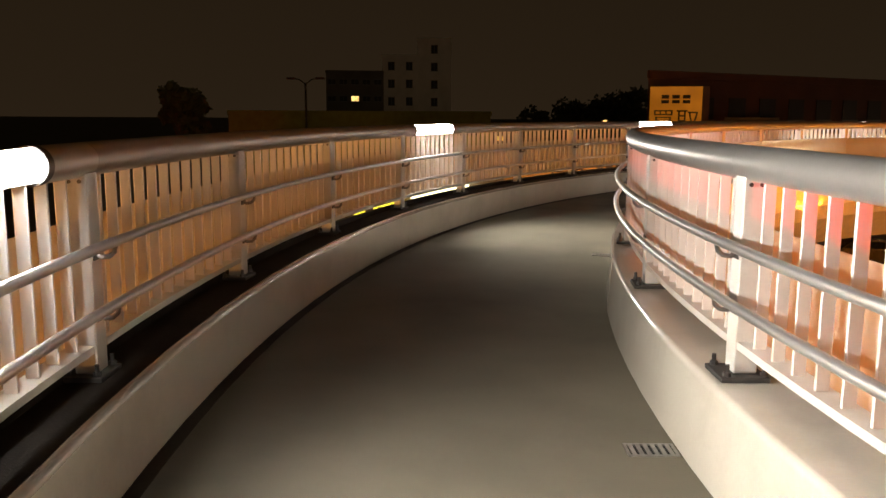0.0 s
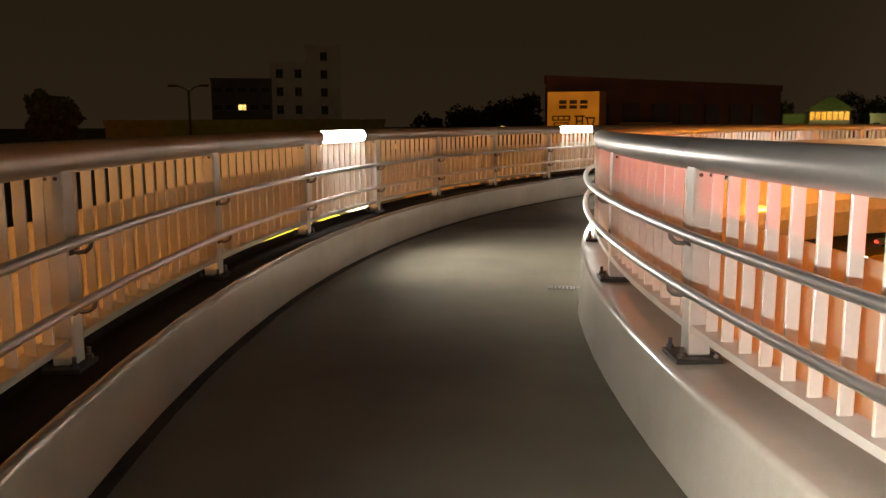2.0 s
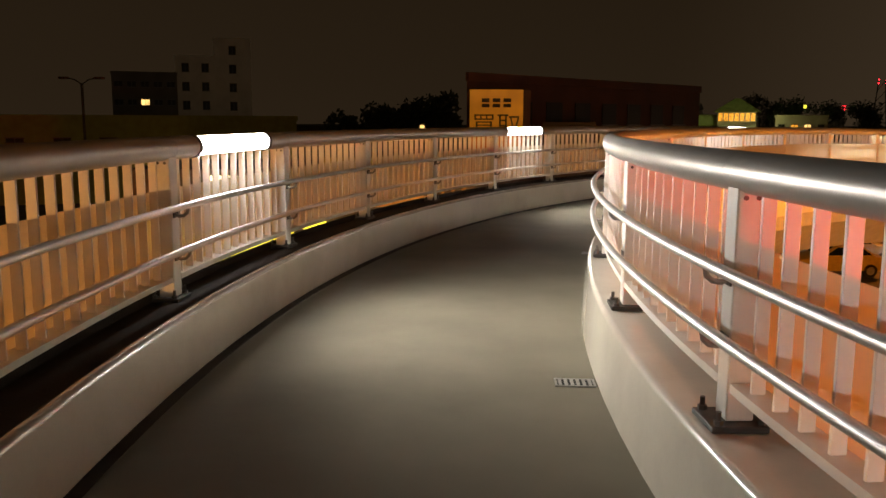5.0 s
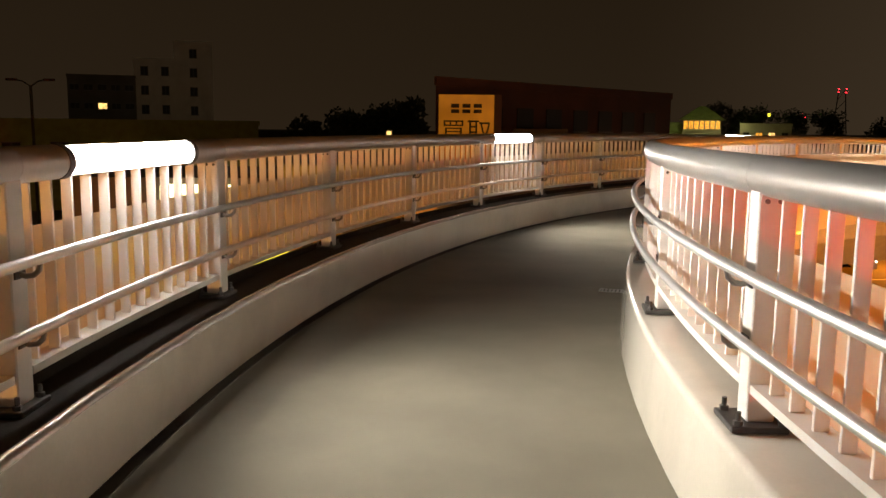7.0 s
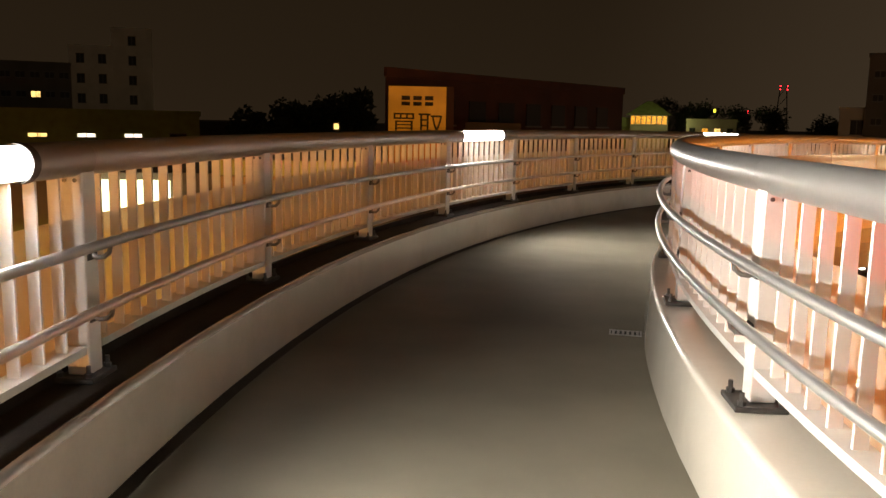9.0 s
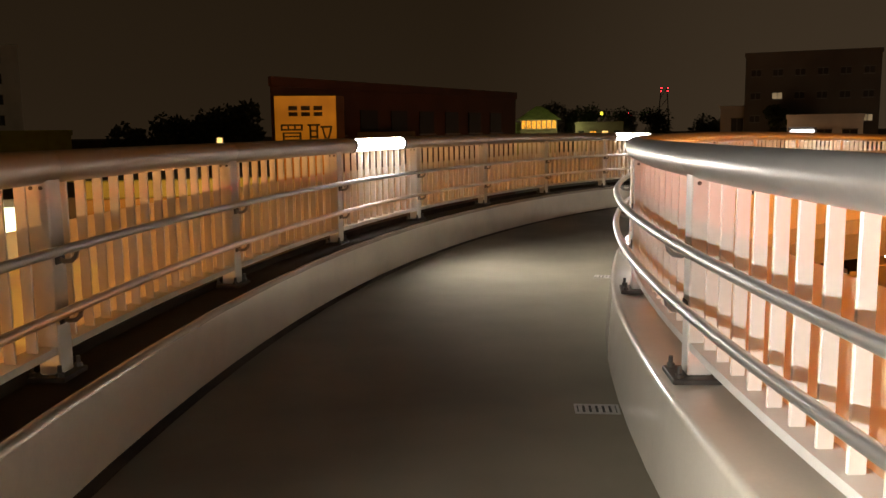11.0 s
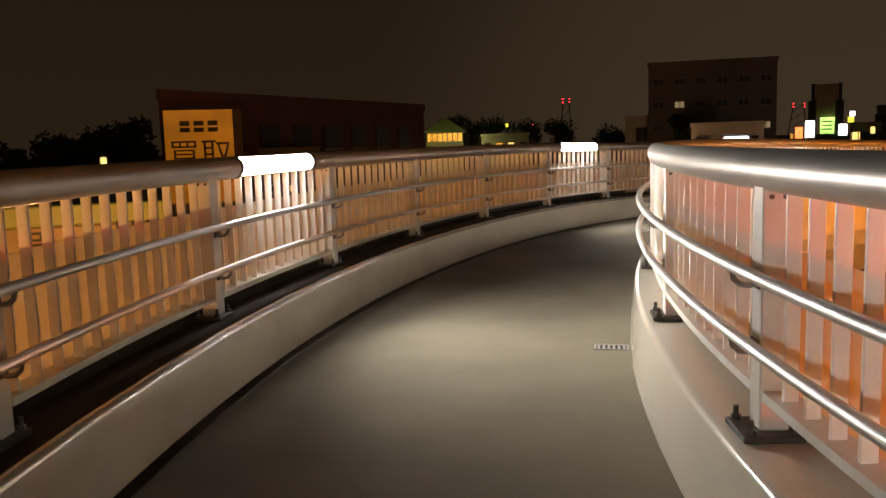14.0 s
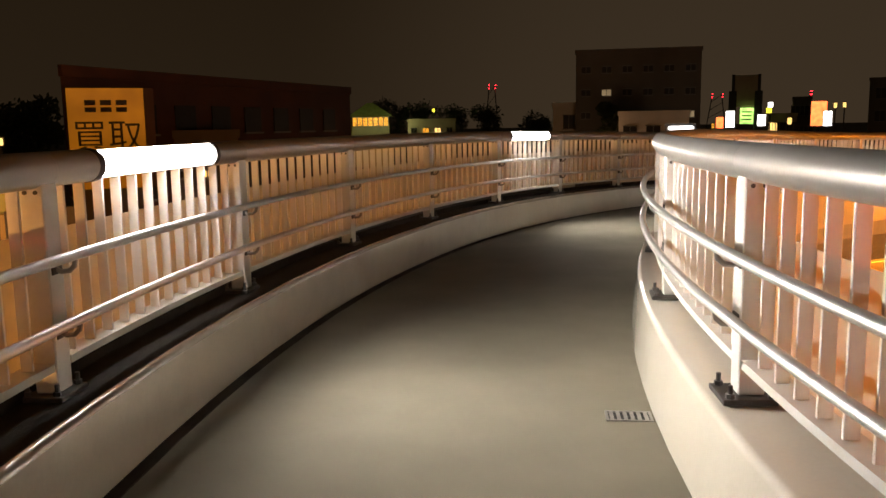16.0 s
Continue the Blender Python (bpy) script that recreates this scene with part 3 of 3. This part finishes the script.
M_PLASTER = mat("pale_plaster", (0.55, 0.50, 0.44), 0.8, vary=0.1, scale=0.4, fine=8, stain=(0.3, 0.27, 0.23), stain_amount=0.4, stain_scale=0.3)
M_BROWN = mat("red_brown_tiles", (0.062, 0.022, 0.014), 0.7, vary=0.2, scale=0.5, fine=10)
M_CONCRETE = mat("dark_concrete", (0.10, 0.085, 0.07), 0.8, vary=0.2, scale=0.3, fine=6)
M_BEIGE = mat("beige_wall", (0.42, 0.35, 0.25), 0.8, vary=0.12, scale=0.5, fine=8)
M_OLIVE = mat("olive_roof", (0.30, 0.34, 0.12), 0.7, vary=0.15, scale=1.5, fine=20)
M_ROOF = mat("dark_roof", (0.05, 0.05, 0.05), 0.8, vary=0.2)
M_PANE = mat("dark_pane", (0.02, 0.02, 0.022), 0.45, spec=0.2)
M_FRAME = mat("window_frame", (0.14, 0.13, 0.12), 0.5)
W_WARM = glow("warm_window", (1.0, 0.62, 0.18), 1.6, 0.4, 1.5)
W_WHITE = glow("white_window", (1.0, 0.88, 0.66), 1.8, 0.3, 1.5)
W_ORANGE = glow("orange_window", (1.0, 0.42, 0.04), 0.9, 0.8, 3.5)
W_DIM = glow("dim_window", (0.9, 0.65, 0.35), 0.22, 0.3, 1.5)


def building(name, bearing, dist, width, depth, top, wall, words, turn=None, cols=0, rows=0, lit={}, storey=3.0, base=STREET, parapet=True, wsize=(1.2, 1.4)):
    """A block whose front faces the walk; lit: (column, row from the top) to a glowing material."""
    at = far(bearing, dist, base)
    thing = empty(name, at, words, "building", "buildings beyond the crossing")
    thing.rotation_euler = (0, 0, radians(-bearing if turn is None else turn))
    h = top - base
    bm = boxed(-width / 2, width / 2, 0, depth, 0, h)
    part("wall", bm, wall, thing)
    if parapet:
        bm = boxed(-width / 2 - 0.1, width / 2 + 0.1, -0.1, 0.15, h - 0.25, h + 0.15)
        box(bm, -width / 2 - 0.1, -width / 2 + 0.15, 0.15, depth, h - 0.25, h + 0.15)
        box(bm, width / 2 - 0.15, width / 2 + 0.1, 0.15, depth, h - 0.25, h + 0.15)
        part("parapet", bm, wall, thing)
    for c in range(cols):
        for r in range(rows):
            x = -width / 2 + width * (c + 0.5) / cols
            z = h - 1.9 - r * storey
            if z < 1.5:
                continue
            w, t = wsize[0] / 2, wsize[1] / 2
            win = part("window", boxed(x - w, x + w, -0.05, 0.02, z - t, z + t), lit.get((c, r), M_PANE), thing)
            bm = boxed(x - w - 0.08, x + w + 0.08, -0.10, -0.02, z + t, z + t + 0.08)
            box(bm, x - w - 0.08, x + w + 0.08, -0.14, -0.02, z - t - 0.1, z - t)
            box(bm, x - 0.03, x + 0.03, -0.08, -0.05, z - t, z + t)
            part("frame", bm, M_FRAME, win)
    return thing


# pale tower block with small windows, and its darker neighbour
building("apartment_building", -14.95, 150, 6.6, 10, 12.1, M_PLASTER, "pale plastered apartment block with small dark windows", cols=2, rows=4, storey=3.2)
building("apartment_tower", -12.55, 150.5, 6.2, 9, 15.2, M_PLASTER, "taller pale stair tower beside an apartment block", cols=1, rows=5, storey=3.2)
building("office_building", -18.15, 148, 10.4, 10, 9.1, M_CONCRETE, "dark concrete office block with one lit window", cols=5, rows=3, lit={(2, 1): W_WARM}, storey=3.0, wsize=(1.3, 0.9))
building("long_hall", -18.5, 72, 24.5, 9, 1.55, M_OLIVE, "long low dark hall with lit strip windows", cols=7, rows=1, lit={(3, 0): W_WARM, (4, 0): W_WHITE, (5, 0): W_WHITE}, wsize=(1.3, 0.28))
# red-brown building with the sign on its corner
brown = empty("brown_building", (-15.0, 42.6, STREET), "dark red-brown tiled shop building of several storeys", "building", "buildings beyond the crossing")
bm = bmesh.new()
lo = [bm.verts.new(p) for p in ((0, 0, 0), (18, 16.4, 0), (22, 30, 0), (2.4, 30, 0))]
hi = [bm.verts.new((v.co.x, v.co.y, 9.3)) for v in lo]
bm.faces.new(lo), bm.faces.new(hi)
for j in range(4):
    bm.faces.new((lo[j], lo[(j + 1) % 4], hi[(j + 1) % 4], hi[j]))
bmesh.ops.recalc_face_normals(bm, faces=bm.faces)
part("wall", bm, M_BROWN, brown)
face = Matrix.Rotation(math.atan2(16.4, 18), 4, "Z")
part("parapet", boxed(0, 24.35, -0.12, 0.1, 9.05, 9.5, m=face), M_BROWN, brown)
for c in range(7):
    for r in range(3):
        x, z = 4.6 + c * 2.8, 7.4 - r * 2.9
        win = part("window", boxed(x - 0.75, x + 0.75, -0.06, 0.02, z - 0.65, z + 0.65, m=face), M_PANE, brown)
        part("frame", boxed(x - 0.85, x + 0.85, -0.14, -0.02, z - 0.75, z - 0.65, m=face), M_FRAME, win)
building("dark_building", 37.9, 93, 12.4, 12, 8.6, M_CONCRETE, "dark apartment block with a few lit windows", cols=6, rows=5, lit={(1, 1): W_DIM, (1, 3): W_WHITE, (3, 2): W_DIM, (5, 2): W_DIM}, storey=2.3, wsize=(0.9, 0.6))
building("white_hall", 38.7, 82, 6.1, 6, 2.2, M_PLASTER, "low white hall with a flat roof", cols=3, rows=1)
building("small_house", 33.7, 96, 3.4, 5, 3.4, M_PLASTER, "small pale rendered house with a flat roof", cols=1, rows=1)
building("beige_block", 47.10, 135, 3.7, 8, 2.2, M_BEIGE, "beige shop block with lit signs", cols=4, rows=1, lit={(0, 0): W_WARM})
building("shop_row", 25.2, 140, 7.6, 6, 2.3, M_BEIGE, "low shop row with a warm lit doorway", cols=4, rows=1, lit={(1, 0): W_ORANGE, (2, 0): W_WARM}, wsize=(0.9, 1.1))
building("low_shop", -8.0, 90, 5.0, 6, 0.6, M_CONCRETE, "low dark shop with a lit window", cols=3, rows=1, lit={(1, 0): W_WARM}, wsize=(0.7, 0.5))
building("low_shop", 10.5, 46, 3.0, 4, 1.15, M_CONCRETE, "low dark shop with a lit window", cols=3, rows=1, lit={(1, 0): W_WARM}, wsize=(0.5, 0.3))
building("far_block", 48.20, 140, 2.5, 8, 4.6, M_CONCRETE, "dark block of flats far beyond the crossing", cols=4, rows=2)

building("edge_block", 54.76, 130, 14.0, 8, 6.6, M_CONCRETE, "dim concrete block with a flat roof", cols=5, rows=2)

# house with an olive roof and a band of lit windows
hut = empty("tea_house", far(21.25, 150, STREET), "house with an olive hipped roof and glowing orange windows", "house", "buildings beyond the crossing")
hut.rotation_euler = (0, 0, radians(-21.25))
part("wall", boxed(-3.2, 3.2, 0.0, 6.0, 0, 7.0), M_BEIGE, hut)
bm = bmesh.new()
lo = [bm.verts.new(p) for p in ((-3.9, -0.7, 8.6), (3.9, -0.7, 8.6), (3.9, 6.7, 8.6), (-3.9, 6.7, 8.6))]
hi = [bm.verts.new(p) for p in ((-0.5, 3.0, 11.0), (0.5, 3.0, 11.0))]
bm.faces.new(lo), bm.faces.new((lo[0], lo[1], hi[1], hi[0])), bm.faces.new((lo[1], lo[2], hi[1])), bm.faces.new((lo[2], lo[3], hi[0], hi[1])), bm.faces.new((lo[3], lo[0], hi[0]))
bmesh.ops.recalc_face_normals(bm, faces=bm.faces)
part("roof", bm, M_OLIVE, hut)
for i in range(7):
    x = -3.0 + i * 0.88
    part("window", boxed(x, x + 0.70, -0.05, 0.1, 7.05, 8.45), W_ORANGE, hut)
part("wall", boxed(-3.2, 3.2, 0.1, 6.0, 7.0, 8.6), M_FRAME, hut)
wing = empty("tea_house_wing", far(19.4, 152, STREET), "lower wing with an olive roof beside the house", "house", "buildings beyond the crossing")
wing.rotation_euler = (0, 0, radians(-19.4))
part("wall", boxed(-2.4, 2.4, 0, 5, 0, 6.2), M_OLIVE, wing)
part("roof", boxed(-2.6, 2.6, -0.3, 5.3, 6.2, 8.2, 0.3), M_OLIVE, wing)


# ---- signs ----
def letters(body, size, at, material, parent, name="lettering", depth=0.01):
    """Characters in the built-in font, upright and facing -y."""
    cu = bpy.data.curves.new(name, "FONT")
    cu.body, cu.size, cu.extrude, cu.align_x, cu.align_y = body, size, depth, "CENTER", "CENTER"
    tmp = bpy.data.objects.new(name, cu)
    scene.collection.objects.link(tmp)
    bpy.context.view_layer.update()
    me = bpy.data.meshes.new_from_object(tmp.evaluated_get(bpy.context.evaluated_depsgraph_get()))
    bpy.data.objects.remove(tmp)
    me.materials.clear()
    me.materials.append(material)
    o = new(name, me)
    o.parent = parent
    o.matrix_local = pose(*at, 90, 0, 0)
    return o


S_ORANGE = glow("orange_sign_face", (0.95, 0.30, 0.010), 0.22, 0.3, 0.9)
S_DIMBOARD = glow("dim_sign_board", (0.95, 0.42, 0.04), 0.09, 0.3, 0.9)
S_INK = mat("sign_ink", (0.03, 0.012, 0.006), 0.6)
S_YELLOW = glow("yellow_fascia", (1.0, 0.86, 0.06), 1.6, 0.25, 0.8)
S_PALE = glow("pale_lit_sign", (1.0, 0.98, 0.55), 3.2, 0.2, 1.0)
S_LIME = glow("lime_sign", (0.80, 0.55, 0.04), 0.13, 0.5, 0.7)
S_WHITE = glow("white_sign", (1.0, 0.95, 0.9), 3.5)
S_GREEN = glow("green_sign", (0.55, 1.0, 0.2), 1.4, 0.5, 2.0)
S_RED = glow("red_sign", (1.0, 0.16, 0.04), 3.0, 0.3, 2.0)
S_BEACON = glow("red_beacon", (1.0, 0.02, 0.03), 6.0)

sign = empty("billboard", (-13.55, 41.2, -0.9), "orange lit billboard with dark characters on a building corner", "sign")
sign.rotation_euler = (0, 0, radians(-5))
part("panel", boxed(-1.38, 1.38, 0, 0.25, 0.0, 3.85, 0.02), S_ORANGE, sign)
part("side_trim", boxed(1.38, 1.75, 0.02, 0.30, 0.0, 3.85), M_BROWN, sign)
part("support", boxed(-1.2, 1.2, 0.25, 0.6, -4.7, 3.5), M_CONCRETE, sign)
for i in range(3):
    bm = boxed(-0.76 + i * 0.56, -0.36 + i * 0.56, -0.02, 0.0, 3.20, 3.40)
    box(bm, -0.76 + i * 0.56, -0.36 + i * 0.56, -0.02, 0.0, 2.94, 3.12)
    part("mark", bm, S_INK, sign)
letters("買取", 1.28, (0.0, -0.012, 1.95), S_INK, sign)

shop = empty("shop", (-21.5, 27.5, STREET), "shop front with bright yellow fascia and lit signs", "shop", "buildings beyond the crossing")
part("wall", boxed(-6.5, 6.0, 0.0, 8.0, 0, 5.2), M_CONCRETE, shop)
part("fascia", boxed(-6.0, 0.6, -0.25, -0.02, 2.3, 3.35, 0.02), S_YELLOW, shop, "glowing yellow fascia sign")
part("fascia", boxed(0.65, 3.4, -0.25, -0.02, 2.3, 3.35, 0.02), S_DIMBOARD, shop, "dim orange fascia sign")
for i in range(16):
    part("mark", boxed(-5.5 + i * 0.55, -5.15 + i * 0.55, -0.27, -0.25, 2.85, 3.12), S_INK, shop)
part("fascia", boxed(-4.7, -1.2, -0.22, -0.02, 1.15, 2.26, 0.02), S_YELLOW, shop, "glowing yellow window banner")
for i in range(16):
    part("mark", boxed(-4.6 + i * 0.21, -4.5 + i * 0.21, -0.24, -0.22, 1.35 + 0.3 * (i % 3), 1.62 + 0.3 * (i % 3)), S_INK, shop)
part("sign_box", boxed(-3.5, -1.1, -0.35, -0.02, 3.5, 4.98, 0.03), S_PALE, shop, "bright pale yellow light box")
lime = part("sign_board", boxed(0.4, 5.6, -0.35, -0.02, 3.9, 5.15, 0.03), S_DIMBOARD, shop, "orange lit sign board")
part("sign_strip", boxed(0.4, 5.6, -0.35, -0.02, 5.17, 5.65, 0.03), S_LIME, shop, "lime yellow lit strip")
letters("買&", 1.0, (2.95, -0.36, 4.55), S_INK, shop)
for i in range(4):
    part("mark", boxed(4.1 + i * 0.36, 4.35 + i * 0.36, -0.37, -0.35, 4.3, 5.2), S_INK, shop)
for i in range(6):
    part("shop_window", boxed(-5.8 + i * 1.95, -4.1 + i * 1.95, -0.06, 0.02, 0.3, 1.1), W_DIM, shop)

gate = empty("billboard", far(44.82, 125, STREET), "brown billboard between two dark pillars", "sign")
gate.rotation_euler = (0, 0, radians(-44.82))
for x in (-1.64, 1.64):
    part("pillar", boxed(x - 0.2, x + 0.2, 0, 0.5, 0, 13.09, 0.03), M_ROOF, gate)
    part("pedestal", boxed(x - 0.55, x + 0.45, -0.1, 0.6, 0, 10.89, 0.05), M_ROOF, gate)
part("panel", boxed(-1.44, 1.44, 0.1, 0.35, 8.80, 12.99), M_BEIGE, gate)
part("screen", boxed(-0.69, 1.02, -0.3, -0.12, 6.52, 8.66), S_GREEN, gate, "glowing green sign")
for i in range(3):
    part("mark", boxed(-0.44, 0.77, -0.32, -0.3, 7.02 + i * 0.5, 7.20 + i * 0.5), S_INK, gate)


def lit_sign(bearing, dist, z, w, h, material, words):
    thing = empty("lit_sign", far(bearing, dist, z), words, "sign", "lit signs in the distance")
    thing.rotation_euler = (0, 0, radians(-bearing))
    part("face", boxed(-w / 2, w / 2, -0.12, 0.0, 0, h, 0.03), material, thing)
    part("case", boxed(-w / 2 - 0.06, w / 2 + 0.06, 0.0, 0.2, -0.06, h + 0.06), M_ROOF, thing)
    part("pole", boxed(-0.08, 0.08, 0.02, 0.18, STREET - z, -0.06), M_ROOF, thing)
    return thing


lit_sign(43.94, 125, 0.47, 1.13, 2.20, S_WHITE, "white glowing upright shop sign on a pole")
lit_sign(45.76, 125, 0.64, 1.03, 1.47, S_WHITE, "white glowing small shop sign on a pole")
lit_sign(43.33, 125, 0.39, 0.93, 1.49, S_RED, "red glowing small shop sign on a pole")
lit_sign(48.97, 125, 0.53, 1.89, 3.18, S_RED, "orange-red glowing shop sign on a pole")
lit_sign(49.45, 124, 0.53, 1.01, 1.89, S_WHITE, "white glowing square shop sign on a pole")
lit_sign(42.93, 125, 0.41, 0.33, 0.60, W_ORANGE, "tiny orange glowing sign box on a pole")
lit_sign(46.27, 127, 3.09, 0.64, 0.66, S_WHITE, "tiny white glowing sign box on a pole")
lit_sign(46.19, 127, 2.32, 0.71, 0.73, S_YELLOW, "tiny yellow glowing sign box on a pole")
lit_sign(47.36, 125, 0.78, 0.51, 0.87, W_WARM, "tiny warm glowing sign box on a pole")
lit_sign(49.85, 125, 2.83, 0.37, 0.63, W_WARM, "tiny warm glowing sign box on a pole")
lit_sign(50.34, 125, 2.87, 0.37, 0.63, W_WARM, "tiny warm glowing sign box on a pole")
lit_sign(36.25, 26.2, 1.13, 0.62, 0.10, S_WHITE, "white glowing tube lamp on a thin pole")
lit_sign(25.35, 142, 3.5, 0.4, 0.55, S_YELLOW, "tiny yellow glowing sign box on a pole")
lit_sign(-0.2, 44, 0.80, 0.26, 0.30, W_WARM, "small warm lit sign box on a pole")
lit_sign(9.5, 95, 1.05, 0.9, 0.35, W_WARM, "small warm lit sign box on a pole")
lit_sign(15.5, 95, 1.05, 0.5, 0.3, W_WHITE, "small white lit sign box on a pole")


# ---- masts and lamps ----
def mast(bearing, dist, top, w, words):
    thing = empty("radio_mast", far(bearing, dist, STREET), words, "mast", "masts on the skyline")
    h = top - STREET
    for sx in (-1, 1):
        part("leg", tube([(sx * w, 0, 0), (sx * w * 0.35, 0, h)], 0.12, 6), M_ROOF, thing)
    for i in range(7):
        a, b = i / 7, (i + 1) / 7
        part("brace", tube([(-w * (1 - 0.65 * a), 0, h * a), (w * (1 - 0.65 * b), 0, h * b)], 0.07, 5), M_ROOF, thing)
    for z in (h, h - 0.75):
        for sx in (-1, 1):
            part("beacon", cyl(bmesh.new(), (sx * w * 0.4, -0.2, z), (sx * w * 0.4, -0.2, z + 0.26), 0.14, n=8), S_BEACON, thing, "red warning light")
    return thing


mast(29.4, 210, 10.6, 2.2, "dark lattice mast with red warning lights")
mast(27.3, 230, 5.2, 1.0, "dark lattice mast with red warning lights")
mast(43.72, 230, 8.0, 4.4, "dark lattice mast with red warning lights")
mast(49.15, 230, 8.1, 0.5, "dark lattice mast with red warning lights")

lamp = empty("street_lamp", far(-23.0, 60, STREET), "twin-arm street lamp standing unlit against the sky", "street lamp")
smooth(part("pole", tube([(0, 0, 0), (0, 0, 9.4)], 0.10, 8), M_ROOF, lamp))
for s in (-1, 1):
    smooth(part("arm", tube([(0, 0, 9.3), (s * 0.5, 0, 9.65), (s * 1.1, 0, 9.75)], 0.05, 6), M_ROOF, lamp))
    part("head", boxed(s * 1.2 - 0.35, s * 1.2 + 0.35, -0.12, 0.12, 9.66, 9.82, 0.03), M_BROWN, lamp)


# ---- trees ----
M_BARK = mat("bark", (0.06, 0.045, 0.03), 0.9, vary=0.3, scale=4)
M_LEAF = mat("dark_leaves", (0.045, 0.06, 0.025), 0.7, vary=0.4, scale=0.6)


def tree(at, top, spread, seed):
    """A tapered trunk, limbs and an uneven crown of many small leaves."""
    rng = random.Random(seed)
    thing = empty("tree", at, "dark broadleaf tree against the night sky", "tree", "trees beyond the crossing")
    h = top - at[2]
    bm = tube([(0, 0, 0), (0.05, 0, h * 0.3), (0, 0.05, h * 0.62)], 0.22, 8)
    tips = []
    for i in range(7):
        a = rng.uniform(0, 6.28)
        z0 = h * rng.uniform(0.3, 0.6)
        tip = Vector((math.cos(a) * spread * rng.uniform(0.4, 0.8), math.sin(a) * spread * rng.uniform(0.4, 0.8), h * rng.uniform(0.55, 0.9)))
        tips.append(tip)
        limb = tube([(0, 0, z0), tip * 0.5 + Vector((0, 0, z0 * 0.5)), tip], 0.07, 5)
        me = bpy.data.meshes.new("limb")
        limb.to_mesh(me)
        limb.free()
        bm.from_mesh(me)
        bpy.data.meshes.remove(me)
    part("trunk", bm, M_BARK, thing)
    verts, faces = [], []
    for tip in tips + [Vector((0, 0, h * 0.85)), Vector((spread * 0.2, 0, h * 0.7))]:
        rad = spread * rng.uniform(0.28, 0.5)
        for _ in range(170):
            d = Vector((rng.gauss(0, 1), rng.gauss(0, 1), rng.gauss(0, 0.8))).normalized() * rad * rng.uniform(0.45, 1.05)
            c = tip + d
            u = Vector((rng.gauss(0, 1), rng.gauss(0, 1), rng.gauss(0, 1))).normalized()
            v = u.orthogonal().normalized()
            s = rng.uniform(0.18, 0.36)
            n = len(verts)
            verts += [c - u * s, c + v * s * 0.6, c + u * s, c - v * s * 0.6]
            faces.append((n, n + 1, n + 2, n + 3))
    me = bpy.data.meshes.new("crown")
    me.from_pydata(verts, [], faces)
    me.materials.append(M_LEAF)
    o = new("crown", me)
    o.parent = thing
    return thing


for i, (b, d, top, sp) in enumerate(((-2.6, 85, 3.0, 3.2), (-0.6, 82, 3.6, 3.4), (1.4, 80, 4.3, 3.6), (-5.0, 88, 2.2, 3.0), (24.0, 165, 6.2, 4.2), (26.6, 165, 5.4, 4.2), (18.6, 160, 5.2, 3.6), (22.6, 172, 6.8, 4.5), (29.0, 150, 4.6, 3.8), (32.0, 150, 3.4, 3.5), (-31.8, 60, 4.0, 1.9), (36.3, 84, 3.6, 1.6))):
    p = far(b, d, STREET)
    tree((p.x, p.y, p.z), top, sp, 40 + i)
